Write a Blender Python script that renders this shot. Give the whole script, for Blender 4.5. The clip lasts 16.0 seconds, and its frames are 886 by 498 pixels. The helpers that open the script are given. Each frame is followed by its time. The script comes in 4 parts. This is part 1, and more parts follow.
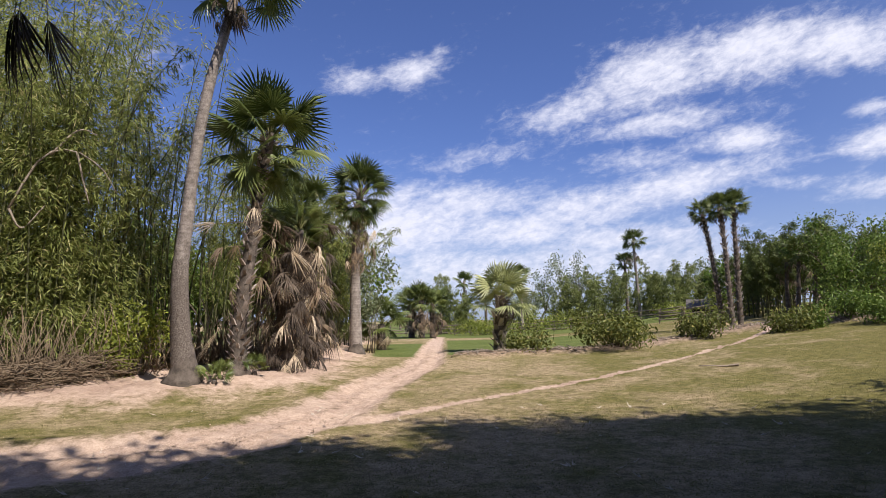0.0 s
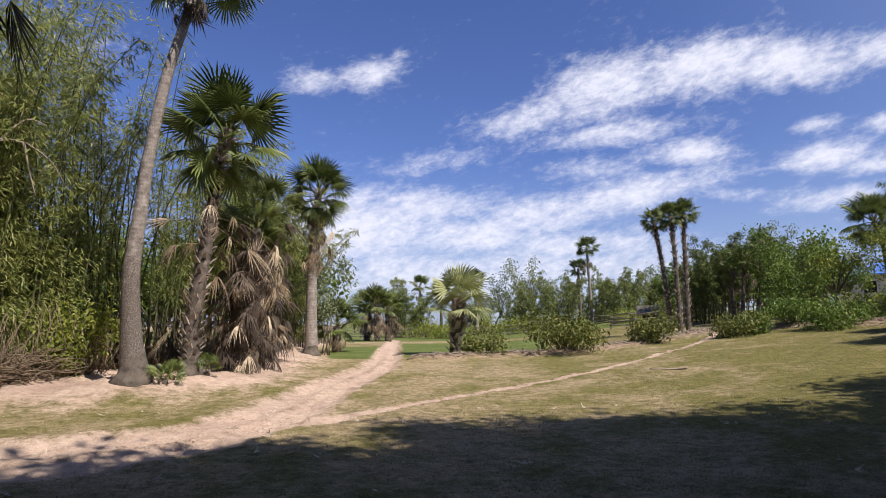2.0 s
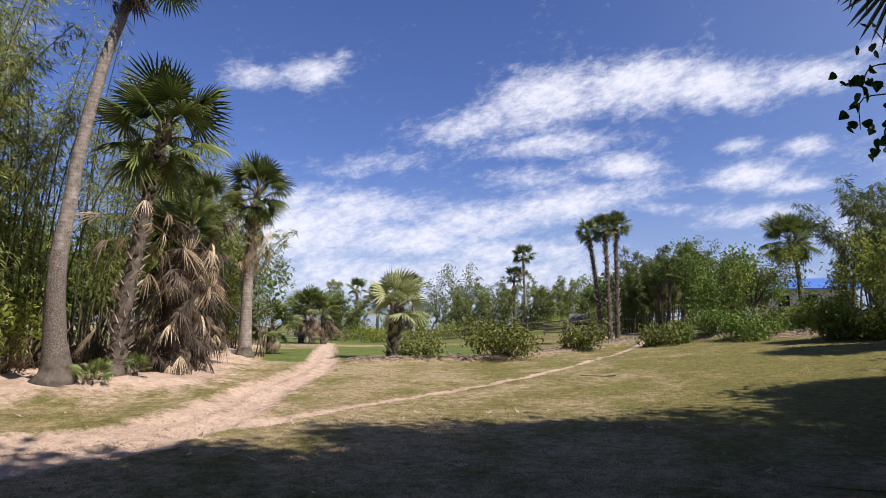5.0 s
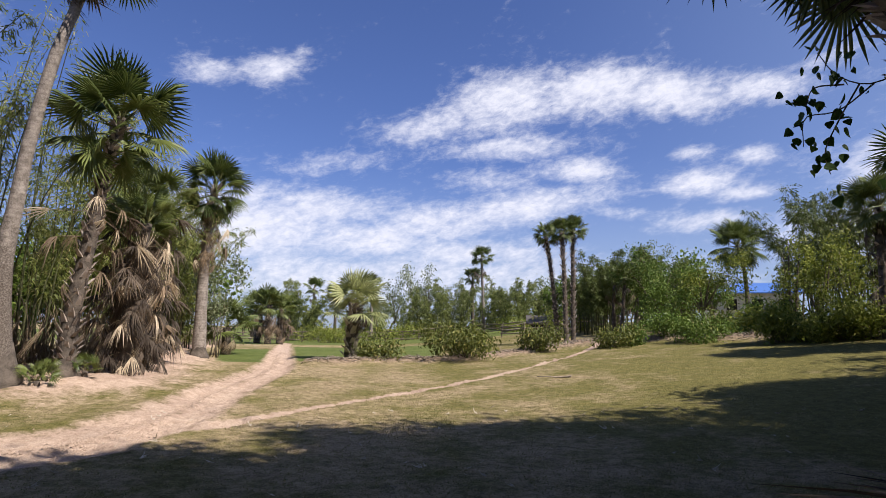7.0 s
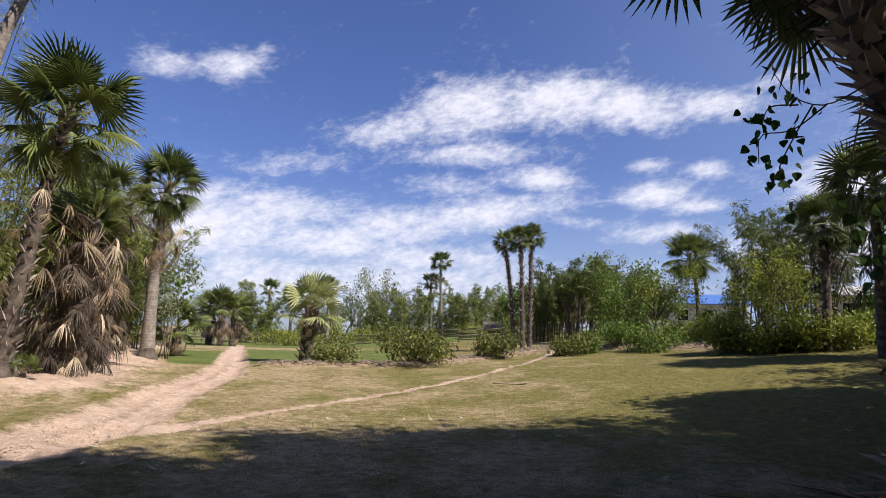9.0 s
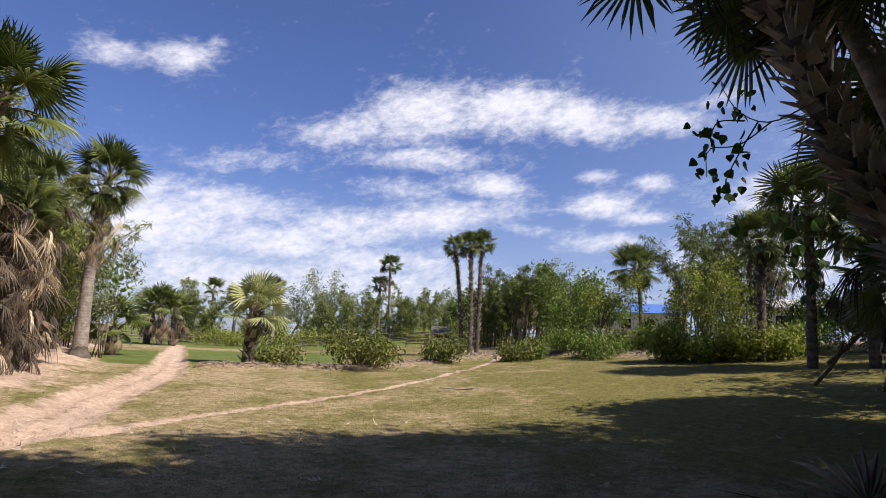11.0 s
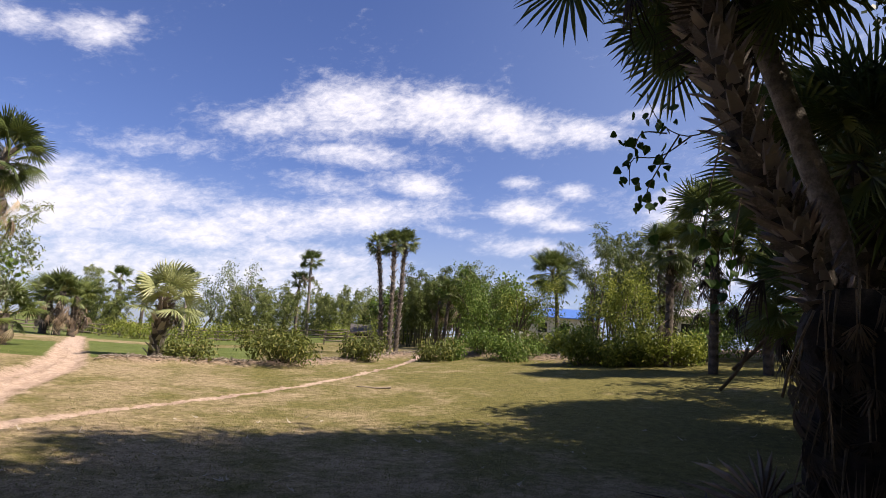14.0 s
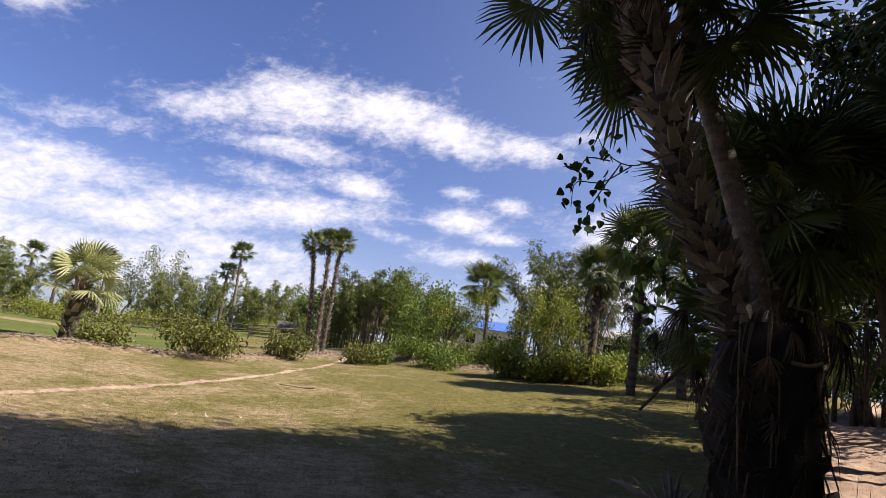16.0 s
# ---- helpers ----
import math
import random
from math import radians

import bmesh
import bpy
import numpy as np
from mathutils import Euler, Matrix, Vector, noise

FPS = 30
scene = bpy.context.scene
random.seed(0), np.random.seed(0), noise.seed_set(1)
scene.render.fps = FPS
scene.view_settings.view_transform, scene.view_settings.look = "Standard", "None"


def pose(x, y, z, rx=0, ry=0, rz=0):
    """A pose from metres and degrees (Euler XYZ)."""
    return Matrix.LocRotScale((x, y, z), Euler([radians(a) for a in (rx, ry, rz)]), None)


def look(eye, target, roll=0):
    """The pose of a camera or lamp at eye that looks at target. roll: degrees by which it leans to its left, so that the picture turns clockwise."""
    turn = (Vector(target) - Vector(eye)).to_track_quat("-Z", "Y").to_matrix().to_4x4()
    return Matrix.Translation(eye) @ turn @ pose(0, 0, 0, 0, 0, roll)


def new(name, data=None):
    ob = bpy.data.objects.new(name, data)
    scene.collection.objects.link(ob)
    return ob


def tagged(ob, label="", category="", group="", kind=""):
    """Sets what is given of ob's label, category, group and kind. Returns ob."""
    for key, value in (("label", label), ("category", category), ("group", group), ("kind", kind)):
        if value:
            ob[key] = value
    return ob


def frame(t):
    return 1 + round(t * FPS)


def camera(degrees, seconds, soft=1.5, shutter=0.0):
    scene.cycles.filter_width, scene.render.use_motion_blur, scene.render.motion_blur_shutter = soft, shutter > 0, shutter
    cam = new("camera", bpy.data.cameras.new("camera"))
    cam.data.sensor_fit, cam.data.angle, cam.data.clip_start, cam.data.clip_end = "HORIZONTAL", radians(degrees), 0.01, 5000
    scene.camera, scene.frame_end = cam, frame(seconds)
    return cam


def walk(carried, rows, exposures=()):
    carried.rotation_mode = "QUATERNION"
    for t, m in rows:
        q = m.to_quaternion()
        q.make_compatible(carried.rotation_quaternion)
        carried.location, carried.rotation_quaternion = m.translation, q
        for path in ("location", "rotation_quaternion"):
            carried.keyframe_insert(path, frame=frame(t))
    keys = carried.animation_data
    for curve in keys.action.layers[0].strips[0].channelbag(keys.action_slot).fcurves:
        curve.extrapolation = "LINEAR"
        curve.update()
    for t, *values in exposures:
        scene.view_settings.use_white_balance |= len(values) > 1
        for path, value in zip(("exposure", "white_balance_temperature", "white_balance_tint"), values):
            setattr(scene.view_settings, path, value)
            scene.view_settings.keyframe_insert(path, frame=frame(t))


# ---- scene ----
cam = camera(70.0, 16.0, 0.7)
# seconds, eye, yaw to the left, pitch up, roll
PATH = [
    (0, 0.005, -0.005, 1.757, 0.66, 6.46, -0.98),
    (0.5, -0.014, -0.017, 1.739, -0.34, 6.59, -0.95),
    (1, -0.034, -0.029, 1.723, -1.32, 6.64, -0.74),
    (1.5, -0.055, -0.041, 1.710, -2.34, 6.68, -0.41),
    (2, -0.075, -0.052, 1.700, -3.36, 6.79, -0.36),
    (2.5, -0.092, -0.066, 1.695, -4.31, 6.86, -0.09),
    (3, -0.108, -0.082, 1.692, -5.23, 6.92, 0.18),
    (3.5, -0.122, -0.102, 1.693, -6.13, 6.99, 0.43),
    (4, -0.136, -0.125, 1.695, -7.03, 7.08, 0.61),
    (6.5, -0.204, -0.250, 1.718, -11.96, 7.26, 1.02),
    (7, -0.216, -0.255, 1.724, -12.78, 7.30, 1.15),
    (7.5, -0.220, -0.246, 1.730, -13.60, 7.37, 1.37),
    (8, -0.218, -0.230, 1.735, -14.51, 7.50, 1.57),
    (8.5, -0.212, -0.213, 1.739, -15.46, 7.65, 1.87),
    (9, -0.208, -0.195, 1.742, -16.49, 7.83, 2.20),
    (11.5, -0.184, -0.107, 1.741, -22.19, 8.44, 3.47),
    (12, -0.179, -0.091, 1.739, -23.37, 8.41, 3.54),
    (12.5, -0.174, -0.075, 1.738, -24.52, 8.38, 3.49),
    (13, -0.169, -0.062, 1.736, -25.62, 8.52, 3.88),
    (13.5, -0.168, -0.050, 1.734, -26.77, 8.70, 4.25),
    (14, -0.172, -0.041, 1.730, -28.03, 8.86, 4.81),
    (14.5, -0.182, -0.036, 1.725, -29.36, 9.02, 5.45),
    (15, -0.198, -0.037, 1.720, -30.90, 9.44, 6.73),
    (15.5, -0.219, -0.042, 1.718, -32.47, 9.88, 7.92),
    (16, -0.242, -0.049, 1.719, -33.86, 10.09, 8.83),
]
walk(cam, [(t, pose(x, y, z, 90 + p, 0, yaw) @ pose(0, 0, 0, 0, 0, roll)) for t, x, y, z, yaw, p, roll in PATH], [(0.0, 0.48, 6350, 14), (8.0, 0.51, 6450, 13), (12.5, 0.61, 6750, 14), (16.0, 0.74, 6900, 16)])

# ---- world, sun, exposure ----
SUN_AZ, SUN_EL = 137.0, 52.0      # clockwise from +y, above the ground
world = bpy.data.worlds.new("sky")
scene.world = world
world.use_nodes = True


class Tree:
    """Short hand for node trees."""

    def __init__(self, tree):
        self.t = tree
        tree.nodes.clear()

    def add(self, kind):
        return self.t.nodes.new(kind)

    def link(self, a, b):
        self.t.links.new(a, b)

    def put(self, node, key, value):
        if isinstance(value, bpy.types.NodeSocket):
            self.link(value, node.inputs[key])
        else:
            node.inputs[key].default_value = value

    def math(self, op, a, b=0.0, c=0.0):
        n = self.add("ShaderNodeMath")
        n.operation = op
        for i, v in enumerate((a, b, c)):
            self.put(n, i, v)
        return n.outputs[0]

    def ramp(self, value, lo, hi, smooth=True):
        n = self.add("ShaderNodeMapRange")
        n.interpolation_type = "SMOOTHSTEP" if smooth else "LINEAR"
        self.put(n, "Value", value)
        self.put(n, "From Min", lo)
        self.put(n, "From Max", hi)
        return n.outputs[0]

    def mix(self, fac, a, b, kind="MIX"):
        n = self.add("ShaderNodeMix")
        n.data_type, n.blend_type = "RGBA", kind
        self.put(n, 0, fac)
        self.put(n, 6, a if isinstance(a, bpy.types.NodeSocket) else (*a, 1))
        self.put(n, 7, b if isinstance(b, bpy.types.NodeSocket) else (*b, 1))
        return n.outputs[2]

    def noise(self, vector, scale, detail=4.0, rough=0.55, lac=2.0, distort=0.0):
        n = self.add("ShaderNodeTexNoise")
        if vector is not None:
            self.link(vector, n.inputs["Vector"])
        for k, v in (("Scale", scale), ("Detail", detail), ("Roughness", rough), ("Lacunarity", lac), ("Distortion", distort)):
            n.inputs[k].default_value = v
        return n.outputs["Fac"]


def build_sky():
    w = Tree(world.node_tree)
    sky = w.add("ShaderNodeTexSky")
    sky.sky_type = "NISHITA"
    sky.sun_disc = False
    sky.sun_elevation, sky.sun_rotation = radians(SUN_EL), radians(SUN_AZ)
    sky.air_density, sky.dust_density, sky.ozone_density = 1.0, 0.6, 2.2
    tc = w.add("ShaderNodeTexCoord")
    sep = w.add("ShaderNodeSeparateXYZ")
    w.link(tc.outputs["Generated"], sep.inputs[0])
    x, y, z = sep.outputs
    az = w.math("MULTIPLY", w.math("ARCTAN2", x, y), 180 / math.pi)
    el = w.math("MULTIPLY", w.math("ARCSINE", z), 180 / math.pi)
    flat = w.add("ShaderNodeCombineXYZ")
    w.link(az, flat.inputs[0])
    w.link(w.math("MULTIPLY_ADD", el, 1.9, w.math("MULTIPLY", az, -0.3)), flat.inputs[1])
    # banks of cloud: heading, height, half width, half height (degrees), slant, weight
    banks = [(-8.6, 21.2, 2.6, 1.1, 5, .8), (-3.6, 22.2, 3.0, 1.3, 14, .85), (-1.0, 23.6, 1.2, .7, 30, .6),
             (11.5, 18.4, 5.5, 1.5, 16, .8), (18.6, 20.4, 5.5, 2.5, 12, 1.0), (26.5, 21.0, 5.5, 2.5, 0, 1.0), (33.0, 20.1, 5.5, 1.9, -6, .95)]
    banks += [(40.0, 19.8, 4.5, 1.2, -3, .85), (45.0, 21.2, 3.0, .8, 15, .6), (18.7, 16.3, 6.5, 1.1, 3, .75), (25.2, 14.3, 3.6, 1.2, -3, .9),
              (16.5, 13.6, 5.0, 1.2, 3, .7), (20.5, 11.3, 7.5, 1.5, 6, .95), (12.5, 9.6, 7.0, 1.8, 8, .85), (-5.0, 8.6, 8.5, 3.2, 0, 1.0)]
    banks += [(1.5, 10.6, 5.5, 1.8, 0, .9), (6.0, 8.0, 7.5, 1.8, 3, .9), (16.0, 7.0, 8.0, 1.5, 0, .8), (3.0, 14.7, 7.0, 1.1, 8, .52), (34.4, 15.3, 2.0, .6, 5, .72),
              (39.3, 14.7, 1.5, .65, 0, .72), (35.0, 12.8, 3.0, 1.1, 0, .95), (38.8, 11.7, 2.8, .65, 3, .9), (29.0, 10.5, 4.0, .6, -4, .62)]
    banks += [(35.6, 9.6, 4.0, .8, 5, .72), (6.0, 4.6, 24.0, 2.4, 0, .8), (50.0, 13.0, 5.0, 2.4, 0, .85), (49.0, 8.0, 8.0, 2.5, 0, .9), (62.0, 18.0, 7.0, 6.0, 0, .9), (-32.0, 20.0, 9.0, 4.0, 10, .4)]
    total = None
    for a, e, wa, we, slant, weight in banks:
        c, s = math.cos(radians(slant)), math.sin(radians(slant))
        da, de = w.math("SUBTRACT", az, a), w.math("SUBTRACT", el, e)
        u = w.math("MULTIPLY_ADD", da, c / wa, w.math("MULTIPLY", de, s / wa))
        v = w.math("MULTIPLY_ADD", de, c / we, w.math("MULTIPLY", da, -s / we))
        d = w.math("ADD", w.math("MULTIPLY", u, u), w.math("MULTIPLY", v, v))
        g = w.math("MULTIPLY", w.math("EXPONENT", w.math("MULTIPLY", d, -0.75)), weight)
        total = g if total is None else w.math("MAXIMUM", total, g)
    big = w.noise(flat.outputs[0], 0.17, 6.0, 0.58, 2.1, 0.6)
    fine = w.noise(flat.outputs[0], 0.85, 6.0, 0.64, 2.2, 0.3)
    fluff = w.math("MULTIPLY_ADD", fine, 0.62, w.math("MULTIPLY", big, 0.72))
    thick = w.ramp(w.math("ADD", total, w.math("MULTIPLY_ADD", fluff, 1.45, -0.95)), 0.15, 1.15)
    haze = w.ramp(el, 16.0, -1.0)
    blue = w.mix(1.0, sky.outputs[0], (0.9, 1.01, 1.52), "MULTIPLY")
    air = w.mix(w.math("MULTIPLY", haze, 0.55), blue, (6.0, 7.2, 9.4))
    air = w.mix(w.math("MULTIPLY", w.ramp(az, 15.0, 90.0), 0.5), air, (5.6, 7.2, 10.0))
    col = w.mix(w.math("MULTIPLY", thick, 0.93), air, w.mix(fine, (9.0, 9.6, 11.4), (14.2, 14.0, 14.6)))
    bg = w.add("ShaderNodeBackground")
    w.link(col, bg.inputs[0])
    bg.inputs[1].default_value = 0.056
    out = w.add("ShaderNodeOutputWorld")
    w.link(bg.outputs[0], out.inputs[0])


build_sky()
sun = new("sun", bpy.data.lights.new("sun", "SUN"))
sun.data.energy, sun.data.angle, sun.data.color = 5.0, radians(0.53), (1.0, 0.93, 0.83)
sun_way = Vector((math.sin(radians(SUN_AZ)) * math.cos(radians(SUN_EL)), math.cos(radians(SUN_AZ)) * math.cos(radians(SUN_EL)), math.sin(radians(SUN_EL))))
sun.matrix_world = look(sun_way * 60, (0, 0, 0))


# ---- materials ----
def material(name):
    m = bpy.data.materials.new(name)
    m.use_nodes = True
    return m, Tree(m.node_tree)


def finish(w, colour, rough=0.8, bump=None, strength=0.4, distance=0.02, translucent=0.0, spec=0.3):
    b = w.add("ShaderNodeBsdfPrincipled")
    w.put(b, "Base Color", colour if isinstance(colour, bpy.types.NodeSocket) else (*colour, 1))
    w.put(b, "Roughness", rough)
    b.inputs["Specular IOR Level"].default_value = spec
    if bump is not None:
        n = w.add("ShaderNodeBump")
        n.inputs["Strength"].default_value, n.inputs["Distance"].default_value = strength, distance
        w.link(bump, n.inputs["Height"])
        w.link(n.outputs[0], b.inputs["Normal"])
    shader = b.outputs[0]
    if translucent:
        tr = w.add("ShaderNodeBsdfTranslucent")
        w.put(tr, "Color", colour if isinstance(colour, bpy.types.NodeSocket) else (*colour, 1))
        mx = w.add("ShaderNodeMixShader")
        mx.inputs[0].default_value = translucent
        w.link(shader, mx.inputs[1])
        w.link(tr.outputs[0], mx.inputs[2])
        shader = mx.outputs[0]
    out = w.add("ShaderNodeOutputMaterial")
    w.link(shader, out.inputs[0])


def place_vec(w):
    return w.add("ShaderNodeNewGeometry").outputs["Position"]


def local_vec(w):
    return w.add("ShaderNodeTexCoord").outputs["Object"]


def leaf_material(name, dark, light, tip=None, translucent=0.3, rough=0.5):
    m, w = material(name)
    geo = w.add("ShaderNodeNewGeometry")
    col = w.mix(geo.outputs["Random Per Island"], dark, light)
    if tip:
        col = w.mix(w.ramp(geo.outputs["Random Per Island"], 0.86, 0.97), col, tip)
    col = w.mix(w.ramp(w.noise(geo.outputs["Position"], 0.7, 3.0), 0.35, 0.7), col, w.mix(0.45, col, light))
    finish(w, col, rough, translucent=translucent, spec=0.25)
    return m


def frond_material(name, dark, light, translucent=0.22, rough=0.42):
    m, w = material(name)
    info = w.add("ShaderNodeObjectInfo").outputs["Random"]
    col = w.mix(info, dark, light)
    n = w.noise(local_vec(w), 9.0, 4.0, 0.6)
    col = w.mix(w.ramp(n, 0.4, 0.75), col, w.mix(0.5, col, light))
    finish(w, col, rough, n, 0.25, 0.01, translucent=translucent, spec=0.35)
    return m


def bark_material(name, dark, light, ring=0.0, scale=6.0, rough=0.9, band=0.14, crust=None):
    m, w = material(name)
    v = local_vec(w)
    n1, n2 = w.noise(v, scale, 6.0, 0.65), w.noise(v, scale * 6, 4.0, 0.6)
    h = w.math("MULTIPLY_ADD", n1, 0.7, w.math("MULTIPLY", n2, 0.4))
    if ring:
        wv = w.add("ShaderNodeTexWave")
        wv.wave_type, wv.bands_direction = "BANDS", "Z"
        w.link(v, wv.inputs["Vector"])
        wv.inputs["Scale"].default_value, wv.inputs["Distortion"].default_value = ring, 2.2
        wv.inputs["Detail"].default_value = 3.0
        h = w.math("MULTIPLY_ADD", wv.outputs["Fac"], band, h)
    col = w.mix(w.ramp(h, 0.3, 1.0), dark, light)
    if crust:
        # old flaking crust on the lower trunk, torn at its upper rim
        sep = w.add("ShaderNodeSeparateXYZ")
        w.link(v, sep.inputs[0])
        up = w.math("MULTIPLY_ADD", n1, 2.4, w.math("MULTIPLY", n2, 1.2))
        col = w.mix(w.ramp(w.math("ADD", sep.outputs[2], up), 5.2, 3.6), col, w.mix(w.ramp(n2, 0.35, 0.7), crust, w.mix(0.35, crust, light)))
    finish(w, col, rough, h, 0.9, 0.03)
    return m


M = {}
M["bamboo_leaf"] = leaf_material("bamboo_leaf", (.11, .145, .035), (.32, .345, .10), (.48, .42, .2), 0.45)
M["bamboo_far"] = leaf_material("bamboo_far_leaf", (.085, .11, .032), (.26, .295, .095), (.34, .34, .14), 0.4)
M["tree_leaf"] = leaf_material("tree_leaf", (.05, .09, .016), (.17, .25, .045), (.28, .30, .09), 0.35)
# leaves darkened, barely translucent, so the shade beneath them falls deeper
M["shade_darkened_leaf"] = leaf_material("shade_darkened_leaf", (.018, .032, .008), (.05, .078, .016), None, 0.06)
# bamboo in the grove's shade: that shade is put into the leaf colour
M["bamboo_shaded"] = leaf_material("bamboo_shaded_leaf", (.045, .07, .018), (.15, .185, .05), (.2, .2, .08), 0.3)
M["shrub_leaf"] = leaf_material("shrub_leaf", (.07, .1, .015), (.31, .35, .06), (.46, .44, .12), 0.4)
M["bund_leaf"] = leaf_material("bund_leaf", (.05, .068, .014), (.18, .2, .045), (.32, .29, .09), 0.3)
M["grey_leaf"] = leaf_material("grey_leaf", (.11, .14, .07), (.26, .30, .16), (.28, .29, .18), 0.3)
M["vine_leaf"] = leaf_material("vine_leaf", (.03, .07, .015), (.08, .15, .03), None, 0.25)
M["frond"] = frond_material("palm_frond", (.06, .088, .022), (.18, .215, .06), 0.25)
M["frond_pale"] = frond_material("palm_frond_pale", (.2, .23, .085), (.47, .49, .24), 0.28)
M["dead"] = frond_material("dead_frond", (.24, .17, .1), (.7, .58, .42), 0.15, 0.75)
# second dead-frond colour, much darker than the first
M["dead_dark"] = frond_material("dead_frond_dark", (.035, .026, .02), (.12, .09, .065), 0.03, 0.8)
M["petiole"] = bark_material("petiole", (.1, .11, .03), (.3, .28, .12), 0, 14)
M["bark_ring"] = bark_material("ringed_palm_bark", (.1, .08, .066), (.5, .44, .385), 3.4, 7, 0.9, 0.045)
M["bark_tall"] = bark_material("tall_palm_bark", (.1, .08, .066), (.5, .44, .385), 3.4, 7, 0.9, 0.045, (.075, .058, .046))
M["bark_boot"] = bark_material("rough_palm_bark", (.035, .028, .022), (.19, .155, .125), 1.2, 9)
M["boot"] = frond_material("leaf_base", (.12, .095, .08), (.46, .39, .34), 0.0, 0.7)
M["bark"] = bark_material("tree_bark", (.09, .07, .05), (.26, .22, .17), 0, 8)
M["culm"] = bark_material("bamboo_culm", (.035, .042, .018), (.15, .15, .065), 1.6, 5, 0.55)
M["stick"] = bark_material("dry_sticks", (.11, .08, .05), (.34, .26, .175), 0, 12)
M["plank"] = bark_material("weathered_plank", (.2, .16, .12), (.46, .39, .31), 0, 10)
M["rail"] = bark_material("fence_rail", (.14, .11, .085), (.34, .29, .23), 0, 10)
# sheath fibre coloured almost black in place of the deep shade on it
M["shade_black"] = bark_material("shade_black_fibre", (.012, .009, .007), (.06, .045, .034), 0, 14)
M["dead_mid"] = frond_material("dead_frond_brown", (.075, .052, .033), (.27, .195, .125), 0.08, 0.8)


def ground_material():
    m, w = material("ground")
    p = place_vec(w)
    att = {}
    for k in ("dirt", "green", "litter", "ochre", "lush"):
        a = w.add("ShaderNodeAttribute")
        a.attribute_name = k
        att[k] = a.outputs["Fac"]
    big, mid, fine, grit = w.noise(p, 0.16, 4.0, 0.6), w.noise(p, 0.9, 6.0, 0.68), w.noise(p, 6.0, 7.0, 0.75), w.noise(p, 38.0, 5.0, 0.75)
    tex = w.math("MULTIPLY_ADD", fine, 0.55, w.math("MULTIPLY", grit, 0.5))
    straw = w.mix(w.ramp(tex, 0.33, 0.7), (.14, .1, .052), (.49, .38, .235))
    grass = w.mix(w.ramp(tex, 0.33, 0.7), (.066, .066, .018), (.225, .195, .068))
    dry = w.math("MULTIPLY_ADD", fine, 0.25, w.math("ADD", mid, w.math("MULTIPLY", big, 0.6)))
    turf = w.mix(w.ramp(w.math("MULTIPLY_ADD", att["lush"], -0.24, dry), 0.72, 1.08), grass, straw)
    bare = w.mix(w.ramp(tex, 0.3, 0.75), (.25, .168, .122), (.52, .38, .295))
    pale = w.mix(w.ramp(tex, 0.3, 0.75), (.36, .25, .178), (.66, .51, .395))
    bare = w.mix(w.ramp(mid, 0.35, 0.68), bare, pale)
    field = w.mix(w.ramp(w.math("MULTIPLY_ADD", fine, 0.5, w.math("MULTIPLY", mid, 0.6)), 0.35, 0.75), (.07, .095, .02), (.155, .18, .055))
    rubbish = w.mix(w.ramp(w.math("MULTIPLY_ADD", fine, 0.7, w.math("MULTIPLY", grit, 0.4)), 0.38, 0.72), (.07, .045, .03), (.42, .31, .22))
    edge = w.math("MULTIPLY_ADD", mid, 0.55, w.math("MULTIPLY", fine, 0.5))

    def torn(a, soft=0.16):
        return w.ramp(w.math("ADD", a, w.math("MULTIPLY_ADD", edge, 0.9, -0.47)), 0.5 - soft, 0.5 + soft)

    col = w.mix(torn(att["green"], 0.12), turf, field)
    col = w.mix(torn(att["litter"], 0.2), col, rubbish)
    col = w.mix(torn(att["dirt"], 0.14), col, bare)
    col = w.mix(w.math("MULTIPLY", torn(att["ochre"], 0.2), 0.7), col, pale)
    h = w.math("MULTIPLY_ADD", fine, 0.7, w.math("MULTIPLY_ADD", grit, 0.3, mid))
    finish(w, col, 0.95, h, 1.0, 0.07, spec=0.1)
    return m


M["ground"] = ground_material()


# ---- helpers for building ----
def sm(a, b, v):
    t = np.clip((v - a) / (b - a), 0, 1)
    return t * t * (3 - 2 * t)


def ground_z(x, y):
    r = np.hypot(x, y)
    return 0.575 * sm(3.5, 23, r) + 2.2 * sm(2.3, 30, x) * (1 - sm(80, 185, r))


def spot(az, r, dz=0.0):
    x, y = r * math.sin(radians(az)), r * math.cos(radians(az))
    return Vector((x, y, float(ground_z(x, y)) + dz))


def aim(az, el, r):
    """The place at that heading and height angle, r metres off along the ground, from the first eye."""
    return Vector((r * math.sin(radians(az)), r * math.cos(radians(az)), 1.73 + r * math.tan(radians(el))))


def late(az, el, r):
    """The same from the last eye."""
    return aim(az, el, r) + Vector((-0.25, -0.05, 0))


def mesh_from(name, verts, faces, mats=(), index=None, smooth=False):
    me = bpy.data.meshes.new(name)
    me.from_pydata([tuple(v) for v in verts], [], faces)
    for m in mats:
        me.materials.append(m)
    if index is not None:
        me.polygons.foreach_set("material_index", np.asarray(index, dtype=np.int32))
    if smooth:
        me.polygons.foreach_set("use_smooth", np.ones(len(me.polygons), dtype=bool))
    me.update()
    return me


